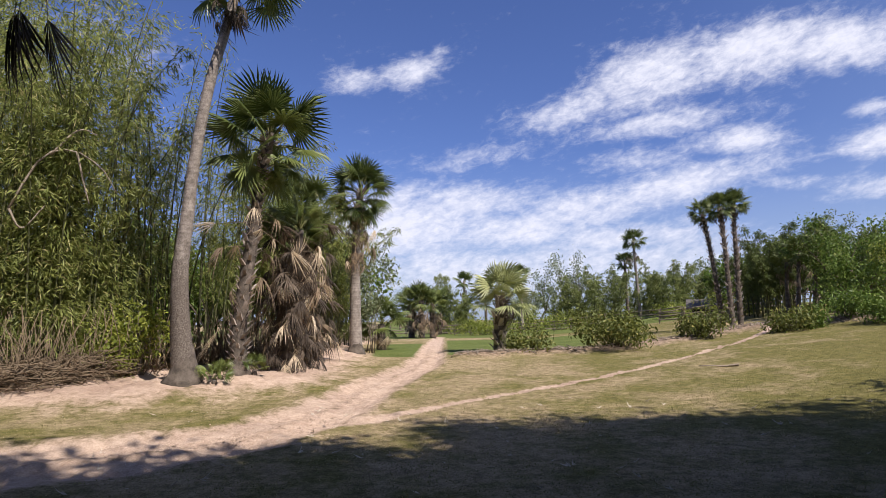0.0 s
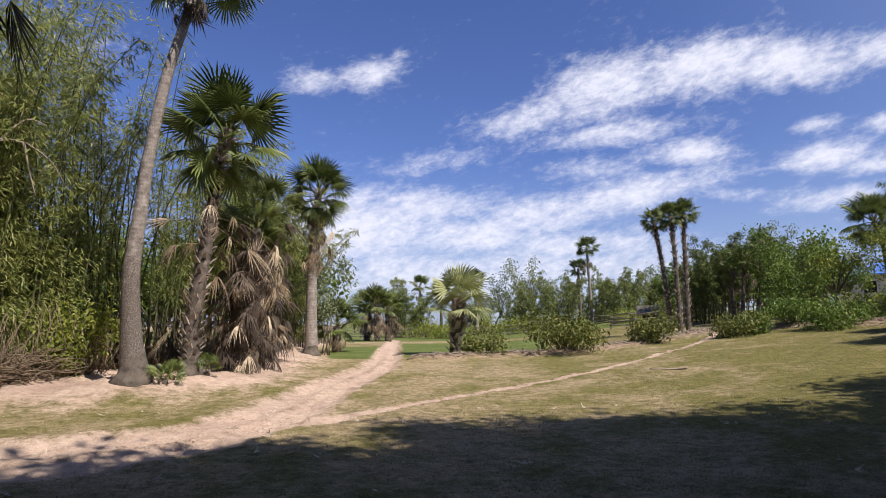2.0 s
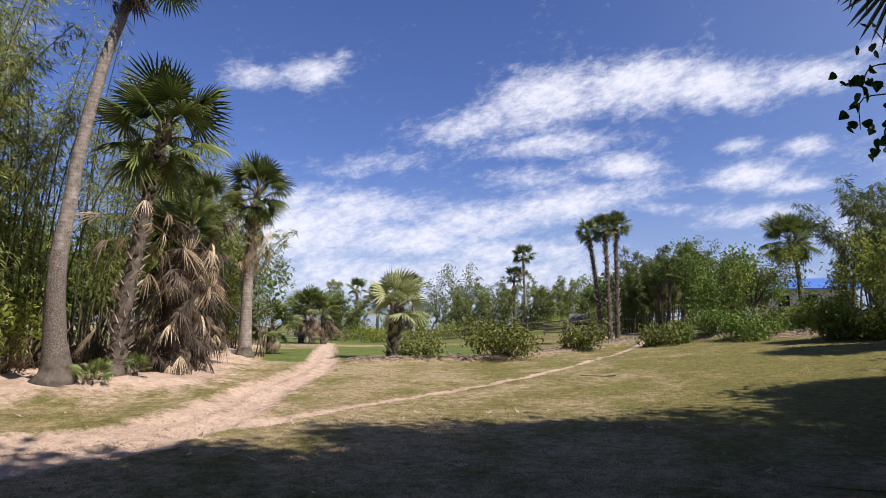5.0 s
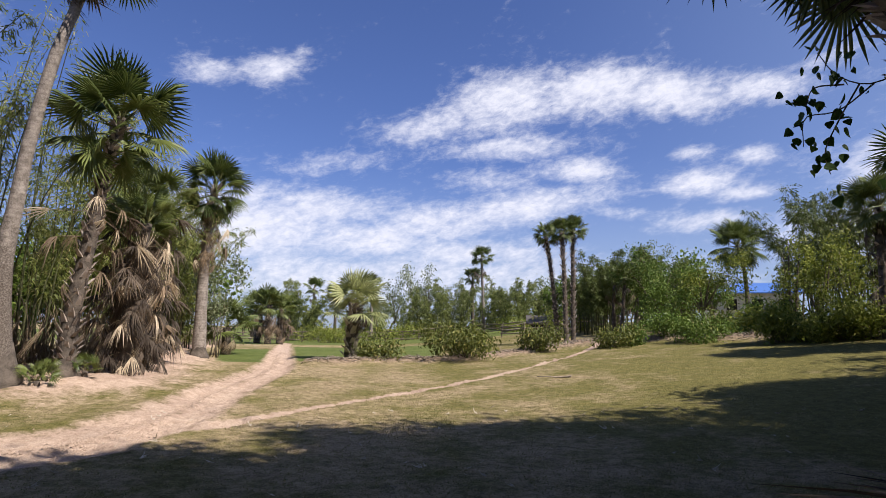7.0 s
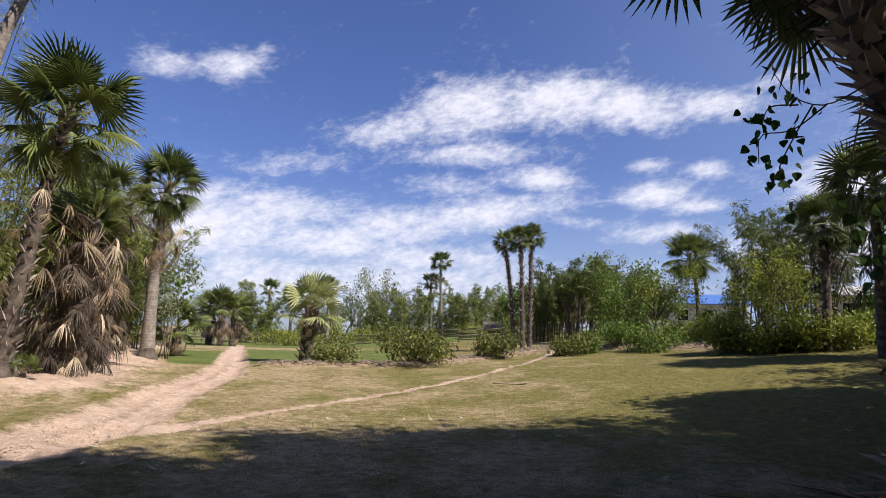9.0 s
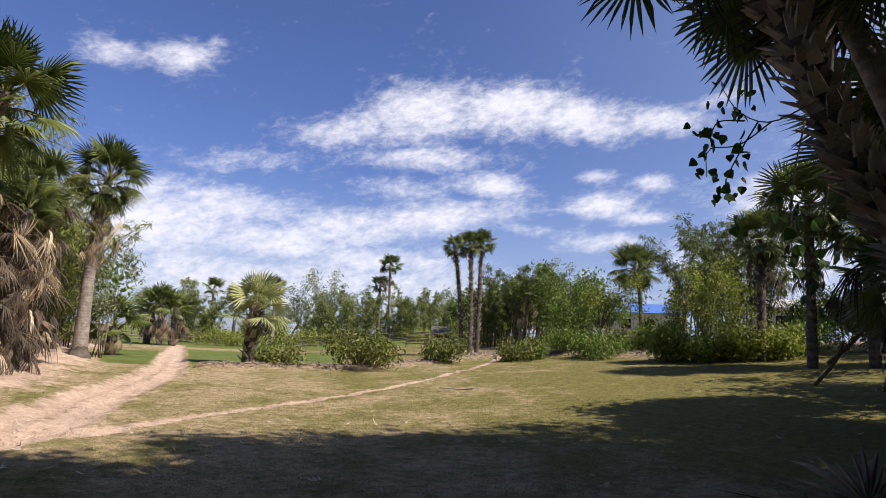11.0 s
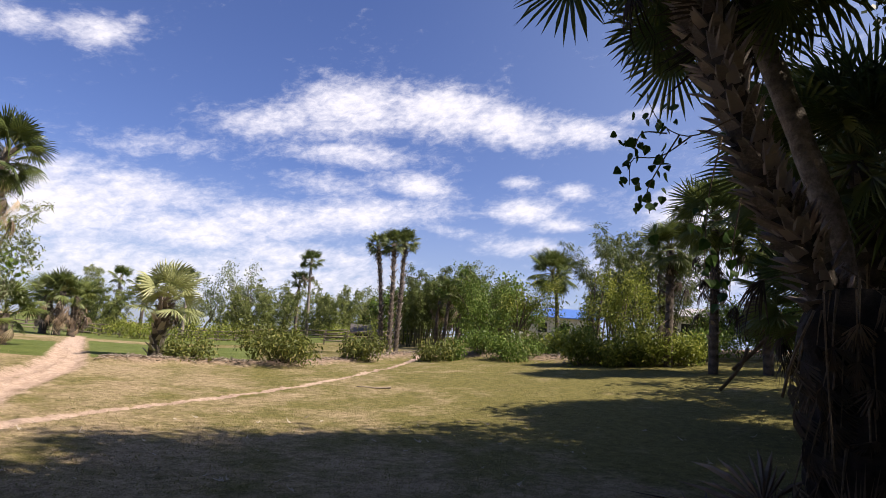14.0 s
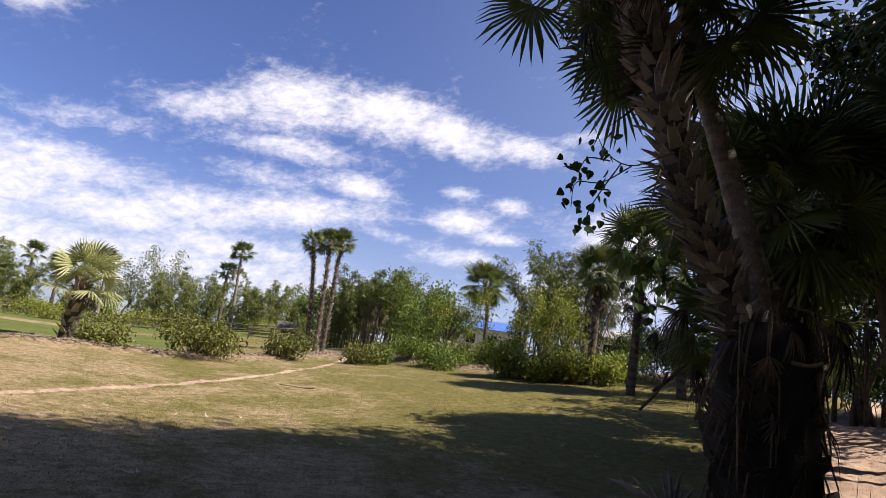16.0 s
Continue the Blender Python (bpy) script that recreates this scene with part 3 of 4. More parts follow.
def leafy(name, base, tall, wide, label, category, leaf_n=5000, leaf=0.12, seed=0, mat="tree_leaf", trunk=0.12, stem=0.35, limbs=7, lobes=14, aspect=0.5, group="", airy=0.0, depth=None):
    """A tree or shrub: trunk, limbs and a crown of leaf sprays round the limbs' ends."""
    rng = np.random.default_rng(seed)
    ob = empty(name, base, label, category, group)
    tubes, ends = [], []
    depth = depth or wide
    fork = Vector((rng.normal() * 0.04 * tall, rng.normal() * 0.04 * tall, tall * stem))
    if trunk > 0.02 and stem > 0.15:
        v, f = tube_data(spline([Vector((0, 0, -0.1)), fork * 0.5 + Vector((rng.normal() * .03 * tall, 0, 0)), fork], 7), list(np.linspace(trunk, trunk * 0.7, 7)), 8, rng, 0.06)
        child("trunk", mesh_from("trunk", v, f, [M["bark"]], smooth=True), ob)
    for i in range(limbs):
        a = 2 * math.pi * (i + rng.random() * 0.7) / limbs
        q = rng.uniform(0.35, 0.85)
        e = Vector((math.cos(a) * wide * q, math.sin(a) * depth * q, tall * rng.uniform(max(stem + .15, 0.45), 0.92)))
        start = fork * rng.uniform(0.75, 1.0) if stem > 0.15 else Vector((rng.normal() * .1 * wide, rng.normal() * .1 * depth, -0.05))
        mid = start.lerp(e, 0.5) + Vector((0, 0, 0.06 * tall))
        line = spline([start, mid, e], 7)
        v, f = tube_data(line, list(np.linspace(trunk * 0.55, trunk * 0.1, 7)), 5)
        child("limb", mesh_from("limb", v, f, [M["bark"]], smooth=True), ob)
        ends += [e, mid.lerp(e, 0.4)]
    centres = np.array([ends[int(rng.integers(len(ends)))] for _ in range(lobes)]) + rng.normal(size=(lobes, 3)) * np.array([wide, depth, tall * 0.5]) * 0.2
    size = rng.uniform(0.14, 0.34, lobes)
    k = rng.integers(lobes, size=leaf_n)
    u = rng.normal(size=(leaf_n, 3))
    u /= np.linalg.norm(u, axis=1, keepdims=True)
    rr = rng.random(leaf_n)[:, None] ** (0.5 - 0.2 * airy)
    pos = centres[k] + u * rr * size[k][:, None] * np.array([wide, depth, max(wide, tall * 0.45)]) * 0.95
    pos[:, 2] = np.maximum(pos[:, 2], 0.02)
    # sprays: pull each leaf towards one of many twig places
    twig = pos[rng.integers(leaf_n, size=max(20, leaf_n // 14))]
    near = twig[rng.integers(len(twig), size=leaf_n)]
    spray = near + rng.normal(size=(leaf_n, 3)) * leaf * 1.3
    spray[:, 2] = np.maximum(spray[:, 2], 0.02)
    way = u + rng.normal(size=(leaf_n, 3)) * 0.7 + np.array([0, 0, -0.15])
    child("crown", quads_mesh("crown", leaves(spray, way, leaf, leaf * aspect, rng), M[mat]), ob, kind="stuff")
    return ob


# left palms
b = on_ground(-5.5, 13.1)
palm(b, trunk_line(b, 14.2, [(-23.3, 3.5), (-22.9, 8.8), (-22.4, 14), (-21.4, 20.1), (-20.2, 24.4), (-19.2, 28.0)]), [.25, .172, .145, .128, .118, .108, .1, .095], "tall leaning fan palm with pale ringed trunk", 18, 1.75, 21, "bark_tall", low=-30, dead=9, dead_size=1.0, dead_low=.95, dead_fans=DEAD_DARK, sides=18, root=.44)
b = on_ground(-4.8, 14.3)
shaggy = palm(b, trunk_line(b, 15.1, [(-18.4, 0.7), (-17.4, 8.5), (-16.9, 13.4), (-16.1, 16.6)]), [.2, .17, .15, .12, .11, .11], "shaggy fan palm with rough trunk and dead skirt", 34, 1.62, 22, "bark_boot", low=-52, dead=9, dead_size=1.15, dead_low=.36, dead_high=.62, root=.33, dead_range=(-80, 5), boots=(.02, .95, 190), boot_size=.17, crown_drop=.5, sides=14)
for k, (foot, hub, wide) in enumerate((((-17.4, 8.9), (-20.6, 8.7), .8), ((-17.3, 8.6), (-18.7, 6.9), .75), ((-17.6, 3.4), (-20.2, -.4), .28), ((-17.2, 9.2), (-15.0, 8.6), .8), ((-17.0, 8.4), (-14.2, 6.4), .8))):
    p, q = aim(*foot, 15.0), aim(*hub, 14.7)
    d = q - p
    child("dead_frond", DEAD[(0, 4, 0, 1, 0)[k]], shaggy, Matrix.Translation(p - b) @ axes(d, (.3, -.8, .4)) @ Matrix.Diagonal((wide, d.length / .49, wide, 1)), "bleached straw-coloured frond")
b = on_ground(-3.3, 22.0)
palm(b, trunk_line(b, 22.3, [(-8.6, 3.5), (-8.4, 8.6), (-8.05, 12.0)]), [.24, .18, .155, .13, .12], "fan palm with grey trunk and withered skirt", 34, 1.38, 23, low=-60, dead=30, dead_size=1.25, dead_low=.5, dead_high=.93, root=.36, dead_fans=DEAD, boots=(.6, .97, 40), boot_size=.2, crown_drop=.5)
# a thicket of short palms smothered in dead fronds beside the shaggy one
for i, (az, r, h) in enumerate(((-14.6, 16.2, 3.5), (-12.9, 17.0, 3.1), (-15.4, 17.4, 3.4), (-12.2, 18.4, 3.6), (-13.8, 17.8, 4.3))):
    b = spot(az, r)
    b = on_ground(b.x, b.y)
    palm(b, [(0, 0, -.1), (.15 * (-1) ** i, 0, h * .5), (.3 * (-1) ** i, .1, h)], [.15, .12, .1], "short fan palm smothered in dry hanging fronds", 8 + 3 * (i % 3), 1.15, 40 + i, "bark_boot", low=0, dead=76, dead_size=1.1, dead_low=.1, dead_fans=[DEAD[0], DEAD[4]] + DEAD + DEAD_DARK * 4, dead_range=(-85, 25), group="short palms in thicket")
b = on_ground(*spot(-6.3, 27).xy)
palm(b, [(0, 0, -.1), (0, 0, .6), (0, .05, 1.1)], [.2, .18, .15], "low green fan palm beside plank fence", 18, 1.5, 50, "bark_boot", low=-30, dead=6, dead_size=1.2, dead_low=.5)
# young palm on the bund
b = on_ground(1.75, 23.6)
palm(b, trunk_line(b, 23.7, [(4.4, 0.1), (4.6, 2.2)]), [.24, .23, .2, .16], "young fan palm with spiky pale crown", 26, 1.5, 24, "bark_boot", FAN_PALE, low=-12, dead=4, dead_size=1.1, dead_low=.8, dead_fans=DEAD_DARK, boots=(.05, .95, 60), boot_size=.28, crown_drop=.3)
# three tall palms
for i, (az0, r, line) in enumerate(((23.0, 31.6, [(22.5, 4.4), (21.9, 8.6)]), (23.7, 30.6, [(23.5, 5.4), (23.3, 9.0)]), (24.3, 31.2, [(24.3, 5.4), (24.3, 9.2)]))):
    b = on_ground(*spot(az0, r).xy)
    palm(b, trunk_line(b, r, line), [.13, .095, .085, .08, .08][:len(line) + 2], "tall slim fan palm with knobbly trunk", 28, .84, 60 + i, "bark_boot", low=-45, dead=4, dead_size=.7, dead_low=.93, dead_fans=DEAD_DARK, boots=(.06, .97, 110), boot_size=.16, group="three tall palms")
# pair of far palms, clump by the track, others in the tree line
FAR = [(16.5, 62, [(16.3, 4), (16.2, 6.6)], 2.1, 24), (15.5, 64, [(15.4, 3), (15.4, 4.8)], 1.9, 24), (1.1, 70, [(1.2, 2), (1.2, 3.5)], 2.1, 20), (-3.9, 72, [(-3.9, .5), (-3.9, 1.2)], 1.4, 16), (-3.2, 75, [(-3.2, .4), (-3.3, 1.3)], 1.5, 16), (-4.6, 90, [(-4.6, -.3), (-4.6, .2)], 1.5, 16), (6.3, 60, [(6.3, 2), (6.2, 4.0)], 1.8, 22), (3.1, 62, [(3.1, 1.5), (3.0, 3.0)], 1.7, 20),
       (28.4, 33, [(28.6, 2), (28.8, 5.0)], 1.3, 22), (29.6, 34, [(29.8, 3), (30.1, 6.2)], 1.2, 22), (27.8, 34, [(27.8, 2), (27.9, 4.2)], 1.2, 18)]
for i, (az, r, line, size, n) in enumerate(FAR):
    b = spot(az, r)
    palm(b, trunk_line(b, r, line), [.17, .13, .11] if r > 40 else [.12, .09, .08], "distant fan palm rising over the tree line", n, size * .68, 70 + i, "bark_boot" if i % 2 or r < 40 else "bark_ring", low=-45, dead=7 if i in (0, 1, 8, 9, 10) else 3, dead_size=size * .75, dead_low=.72, group="distant palms", sides=8)
for i, (az, r, h) in enumerate(((-2.7, 44, 2.6), (-1.7, 45, 2.3), (-3.6, 46, 2.4))):
    b = spot(az, r)
    palm(b, [(0, 0, -.1), (0, 0, h * .5), (0, 0, h)], [.25, .2, .2], "bushy fan palm with dead skirt by the track", 24, 1.5, 90 + i, "bark_boot", low=-25, dead=34, dead_size=1.25, dead_low=.45, dead_fans=DEAD + DEAD_DARK, dead_range=(-80, 5), group="palms by the track", sides=8)
# slim palm among the shrubs
b = spot(38.6, 34)
palm(b, trunk_line(b, 34, [(38.4, 5), (37.9, 7.4)]), [.12, .09, .08], "slim dark fan palm standing among shrubs", 40, 1.6, 100, "bark_boot", low=-62, dead=3, dead_size=.9, dead_low=.9)

# bamboo wall on the left
WALL = [(-41, 17.5, 11), (-37.5, 16.6, 10.5), (-34, 16.8, 10), (-31.2, 17.2, 10.6), (-28.2, 17.8, 9.2), (-25.2, 18.6, 10.2), (-22.3, 20.0, 9.8), (-19.5, 21.5, 9.2), (-16.6, 22.5, 7.6), (-14.4, 23.5, 7.0), (-12.2, 25.5, 6.6), (-10.4, 28, 6.4), (-33, 20.5, 12.5), (-26.5, 22.5, 12), (-37, 21, 13)]
AIRY = {4: 7000, 5: 5200, 6: 5200, 7: 7500, 13: 3200}   # thinner clumps, through which the sky shows
for i, (az, r, h) in enumerate(WALL):
    b = on_ground(*spot(az, r).xy)
    bamboo(b, h, 1.9, "tall dense green bamboo clump behind dirt bank", 13 if i in AIRY else 20, AIRY.get(i, 17000) if r < 24 else 12000, 0.18, 200 + i, low=.3 if -27 < az < -11 else .08, rad=.03, lean=(.35, -.3))
# dense trees added so the hollows behind the bamboo and the grove go dark
for i in range(13):
    az = -46 + 2.9 * i
    leafy("tree", on_ground(*spot(az, 26.5 + 1.5 * (i % 3) + .12 * i).xy), 4.6 + .5 * (i % 3), 2.1, "dense tree added to darken hollows behind bamboo", "tree", 3400, .24, 820 + i, "tree_leaf", .12, .1, 9, 24, .55, "wood behind bamboo")
for i, az in enumerate((24.6, 26.4, 28.2, 30.0, 32.0, 34.0)):
    leafy("tree", spot(az, 44.5 + (i % 2)), 3.4 + .4 * (i % 3), 1.9, "dense tree added to darken hollows behind far grove", "tree", 3000, .24, 840 + i, "tree_leaf", .12, .1, 9, 24, .55, "trees behind the grove")
# bamboo further off
GROVES = [(-.6, 56, 5.9, 2.4, 4200, 14), (1.0, 58, 4.6, 2.0, 3000, 12), (12.6, 58, 6.0, 2.6, 4600, 14), (14.2, 60, 5.2, 2.2, 3400, 12), (18.9, 56, 5.4, 2.6, 4600, 14), (20.6, 58, 4.6, 2.2, 3200, 12), (17.6, 60, 4.4, 2.0, 3000, 12), (26.6, 37, 5.0, 2.1, 6000, 16), (28.0, 38, 5.4, 2.2, 6000, 16), (25.2, 40, 3.6, 1.6, 3200, 12)]
GROVES += [(43.6, 31, 6.6, 2.1, 6500, 16), (46.6, 30, 6.8, 2.3, 6500, 16), (11.3, 62, 4.2, 2.0, 2600, 12), (22.6, 58, 4.2, 2.2, 3000, 12), (6.6, 68, 4.4, 2.4, 2600, 12), (9.4, 70, 4.2, 2.6, 2600, 12), (4.4, 72, 3.6, 2.4, 2400, 12), (24.2, 46, 4.0, 2.0, 3600, 12), (30.8, 40, 4.6, 2.0, 4000, 14), (33.5, 40, 4.6, 2.2, 4000, 14), (16.0, 66, 4.6, 2.6, 3000, 12)]
for i, (az, r, h, s, n, c) in enumerate(GROVES):
    bamboo(spot(az, r), h, s, "feathery distant bamboo clump at field edge", c, int(n * 2.6), 0.26 if r > 45 else .2, 240 + i, "bamboo_shaded" if az > 24 else "bamboo_far", low=.34 if 24 < az < 32 or az > 40 else .08, rad=.04, group="distant bamboo")
# broadleaf trees
for i, (name, az, r, h, wd, n, leaf, mat, stem, lab) in enumerate((
        ("tree", 10.2, 66, 7.4, 1.9, 1700, .22, "grey_leaf", .35, "airy grey-green tree with thin leaning stems"),
        ("tree", 11.3, 64, 6.6, 1.5, 1300, .22, "grey_leaf", .35, "airy grey-green tree with thin leaning stems"),
        ("tree", 8.4, 66, 5.6, 1.3, 1200, .22, "grey_leaf", .3, "airy grey-green tree with thin leaning stems"),
        ("tree", 21.7, 62, 4.8, 2.2, 2200, .2, "grey_leaf", .2, "pale green bushy tree behind the fence"),
        ("tree", 6.9, 64, 4.4, 1.6, 1500, .2, "grey_leaf", .25, "pale green bushy tree behind the fence"),
        ("tree", 31.0, 33, 4.0, 1.9, 4200, .14, "tree_leaf", .22, "dense green broadleaf tree by the bank"),
        ("tree", 33.2, 31, 3.7, 2.0, 5200, .14, "tree_leaf", .2, "dense green broadleaf tree by the bank"),
        ("tree", 35.2, 31, 3.6, 1.7, 3000, .13, "shrub_leaf", .25, "dense green broadleaf tree by the bank"),
        ("tree", 30.2, 45, 5.3, .8, 1500, .15, "grey_leaf", .5, "tall thin tree showing over the wood"),
        ("tree", 31.6, 46, 4.9, 1.0, 1700, .15, "grey_leaf", .5, "tall thin tree showing over the wood"),
        ("tree", 41.9, 27, 4.1, .7, 2000, .13, "shrub_leaf", .12, "slender sunlit young tree with yellow-green leaves"),
        ("tree", 43.7, 26, 3.5, .7, 1800, .13, "shrub_leaf", .12, "slender sunlit young tree with yellow-green leaves"),
        ("tree", 45.8, 25, 3.1, .75, 1700, .13, "shrub_leaf", .12, "slender sunlit young tree with yellow-green leaves"),
        ("tree", 35.9, 38, 3.0, 1.3, 2000, .16, "tree_leaf", .2, "round green tree beside the house"))):
    leafy(name, spot(az, r), h, wd, lab, "tree", n, leaf, 300 + i, mat, 0.1, stem, 7, 16, .45)
# shrubs
SHRUBS = [(6.9, 22.0, .5, .75, "bund_leaf", 1100), (14.6, 22.4, 1.05, 1.5, "bund_leaf", 3400), (20.8, 25.2, .85, 1.0, "bund_leaf", 1500), (27.8, 25.6, .7, 1.0, "bund_leaf", 1300), (29.4, 26, .6, .6, "tree_leaf", 900),
          (34.5, 25.5, 1.0, 1.3, "tree_leaf", 2000), (36.6, 28, 1.0, .9, "bund_leaf", 1300), (38.4, 27, .7, .8, "tree_leaf", 1200), (40.6, 23, 1.1, 1.1, "shrub_leaf", 2600)]
SHRUBS += [(42.8, 22.6, .8, 1.0, "shrub_leaf", 1800), (45.0, 22.6, .9, 1.1, "shrub_leaf", 2200), (46.8, 22.6, 1.4, 1.2, "shrub_leaf", 2400), (48.8, 23, 1.2, 1.1, "shrub_leaf", 2200), (40.4, 27, 1.3, 1.2, "tree_leaf", 2200), (51.5, 27, 2.0, 1.6, "tree_leaf", 2600), (53.6, 27, 2.2, 1.6, "tree_leaf", 2600), (55.6, 26, 2.2, 1.6, "tree_leaf", 2600), (57.6, 26, 2.4, 1.6, "tree_leaf", 2600), (59.6, 25, 2.4, 1.6, "tree_leaf", 2600), (31.8, 27.5, 1.1, 1.0, "tree_leaf", 1600), (50.8, 24.5, 1.3, 1.2, "tree_leaf", 1800)] + [(61.5 + 2 * k, 22 - .3 * k, 2.3, 1.6, "tree_leaf", 2200) for k in range(8)]
for i, (az, r, h, wd, mat, n) in enumerate(SHRUBS):
    b = on_ground(*spot(az, r).xy, 0.0)
    leafy("shrub", b, h * .85, wd * .85, "sunlit bushy green shrub on dirt bank", "shrub", int(n * 1.15), .14, 340 + i, mat, .025, .05, 12, 20, .42, "shrubs along the bank", 1.0)
# weeds in the far fields and under the wall
for i, (az, r, h, wd, n) in enumerate(((2.4, 50, 1.1, 3.2, 1500), (6.2, 50, 1.0, 3.4, 1500), (9.8, 52, 1.1, 3.4, 1500), (-26.3, 16.3, 1.6, .8, 1300), (-28.6, 16.6, 1.4, .7, 1100), (23.5, 40, 1.0, 2.5, 1200), (18.5, 50, .9, 3, 1200), (-7.2, 24.2, 4.2, 1.0, 1800))):
    leafy("shrub", on_ground(*spot(az, r).xy, 0.0), h, wd, "rank green undergrowth of leafy weeds" if h < 3 else "slim airy tree behind the grey palm", "shrub", n, .12 if r < 30 else .16, 370 + i, "shrub_leaf" if h < 3 else "grey_leaf", .03, .05, 8, 18, .5, "undergrowth", depth=max(.5, wd * .4))
# a bare bleached branch in the bamboo
base = aim(-34.5, 10.2, 15.2)
ob = empty("dead_branch", base, "bare bleached branch caught in the bamboo", "branch")
for line in ([(-35.5, 9), (-33.6, 13), (-31.5, 13.8), (-29.4, 12.6), (-28.3, 10.8)], [(-33, 13.3), (-31.2, 15.4), (-29.8, 15.2)], [(-31.2, 13.7), (-30.6, 11.2), (-30.2, 9.8)], [(-35.5, 9), (-34.6, 7.6), (-33.2, 9.4)]):
    v, f = tube_data(spline([aim(a, e, 15.2) - base for a, e in line], 10), list(np.linspace(.028, .01, 10)), 5)
    child("bough", mesh_from("bough", v, f, [M["plank"]], smooth=True), ob)
# seedling palms between the two big trunks
for i, (az, r, k) in enumerate(((-20.4, 14.0, .45), (-19.9, 14.4, .36), (-17.2, 15.0, .4))):
    b = on_ground(*spot(az, r).xy)
    palm(b, [(0, 0, -.1), (0, 0, .05), (0, 0, .12)], [.07, .06, .05], "small seedling palm at the foot of trunks", 9, k, 480 + i, "bark_boot", FAN, low=5, dead=7, dead_size=.5, dead_low=.5, sides=8, group="seedling palms")


# ---- near palms on the right and the shade behind the camera ----
HANG = [fan_mesh("hanging_fan", [M["frond"], M["petiole"]], q, stalk=2.4, segs=26, arc=250, droop=d, fold=f) for q, d, f in ((8, .2, .15), (9, .35, .3))]
b = on_ground(5.15, 2.8)
top = late(47.8, 38, 5.3)
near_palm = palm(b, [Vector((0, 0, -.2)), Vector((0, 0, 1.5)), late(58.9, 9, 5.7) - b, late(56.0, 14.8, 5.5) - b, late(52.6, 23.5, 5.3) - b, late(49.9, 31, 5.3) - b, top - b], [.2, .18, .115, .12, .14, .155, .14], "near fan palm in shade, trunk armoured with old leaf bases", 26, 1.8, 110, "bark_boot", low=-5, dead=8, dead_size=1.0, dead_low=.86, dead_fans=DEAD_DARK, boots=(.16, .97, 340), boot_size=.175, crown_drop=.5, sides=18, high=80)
# old fronds that hang beside its trunk: heading and height of the leaf's hub, distance, blade
for k, (az, el, r, blade) in enumerate(((39.0, 31.8, 4.9, .5), (45.4, 31.5, 5.5, .55), (46.6, 28.0, 5.6, .52), (48.2, 25.8, 5.7, .5), (55.5, 33, 5.9, .6), (57.0, 29, 6.0, .55))):
    hub = late(az, el, r)
    d = hub - top
    if d.length < .75:
        d = Vector((d.x, d.y, min(d.z, -.3))).normalized() * .75
    toward = Vector((-hub.x, -hub.y, 1.2))
    child("frond", HANG[k % 2], near_palm, Matrix.Translation(hub - b - d) @ axes(d, toward) @ Matrix.Diagonal((blade * 3.4, d.length * 3.4 / 2.4, blade * 3.4, 1)))
b = on_ground(6.0, 3.2)
palm(b, [Vector((0, 0, -.2)), late(61.0, 8, 6.7) - b, late(58.4, 18, 6.6) - b, late(55.5, 26, 6.5) - b, late(53.2, 33, 6.5) - b], [.16, .12, .112, .108, .105], "leaning fan palm with bare ringed trunk", 24, 1.9, 111, low=-45, dead=8, dead_size=1.2, dead_low=.9, dead_fans=DEAD_DARK, sides=14)
# palms standing in the dark grove
for i, (az, r, h, n, size, dead, low) in enumerate(((51.4, 20.5, 4.6, 36, 1.6, 14, -58), (55.5, 20.5, 3.9, 28, 1.5, 16, -58), (47.9, 22.5, 4.0, 28, 1.35, 10, -55), (62.8, 9.6, 4.2, 38, 2.0, 16, -60), (77, 9.0, 4.6, 36, 2.0, 12, -55), (63.5, 12.5, 4.6, 34, 1.9, 14, -60), (60.3, 15, 4.2, 30, 1.8, 14, -60), (71.5, 13, 5.6, 34, 2.0, 12, -60), (74, 10.5, 5.5, 34, 2.0, 10, -60), (58, 13, 2.2, 22, 1.5, 12, -40), (64.5, 16, 2.0, 22, 1.5, 10, -30), (80, 9, 6.5, 34, 2.1, 6, -60))):
    b = on_ground(*spot(az, r).xy)
    lx, ly = ((i * 37) % 11 - 5) * .06, ((i * 53) % 9 - 4) * .06
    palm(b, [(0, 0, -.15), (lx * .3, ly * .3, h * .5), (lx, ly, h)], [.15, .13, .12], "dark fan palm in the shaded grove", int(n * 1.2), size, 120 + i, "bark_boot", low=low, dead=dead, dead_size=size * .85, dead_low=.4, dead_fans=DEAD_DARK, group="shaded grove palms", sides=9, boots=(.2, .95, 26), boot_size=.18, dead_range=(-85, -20))
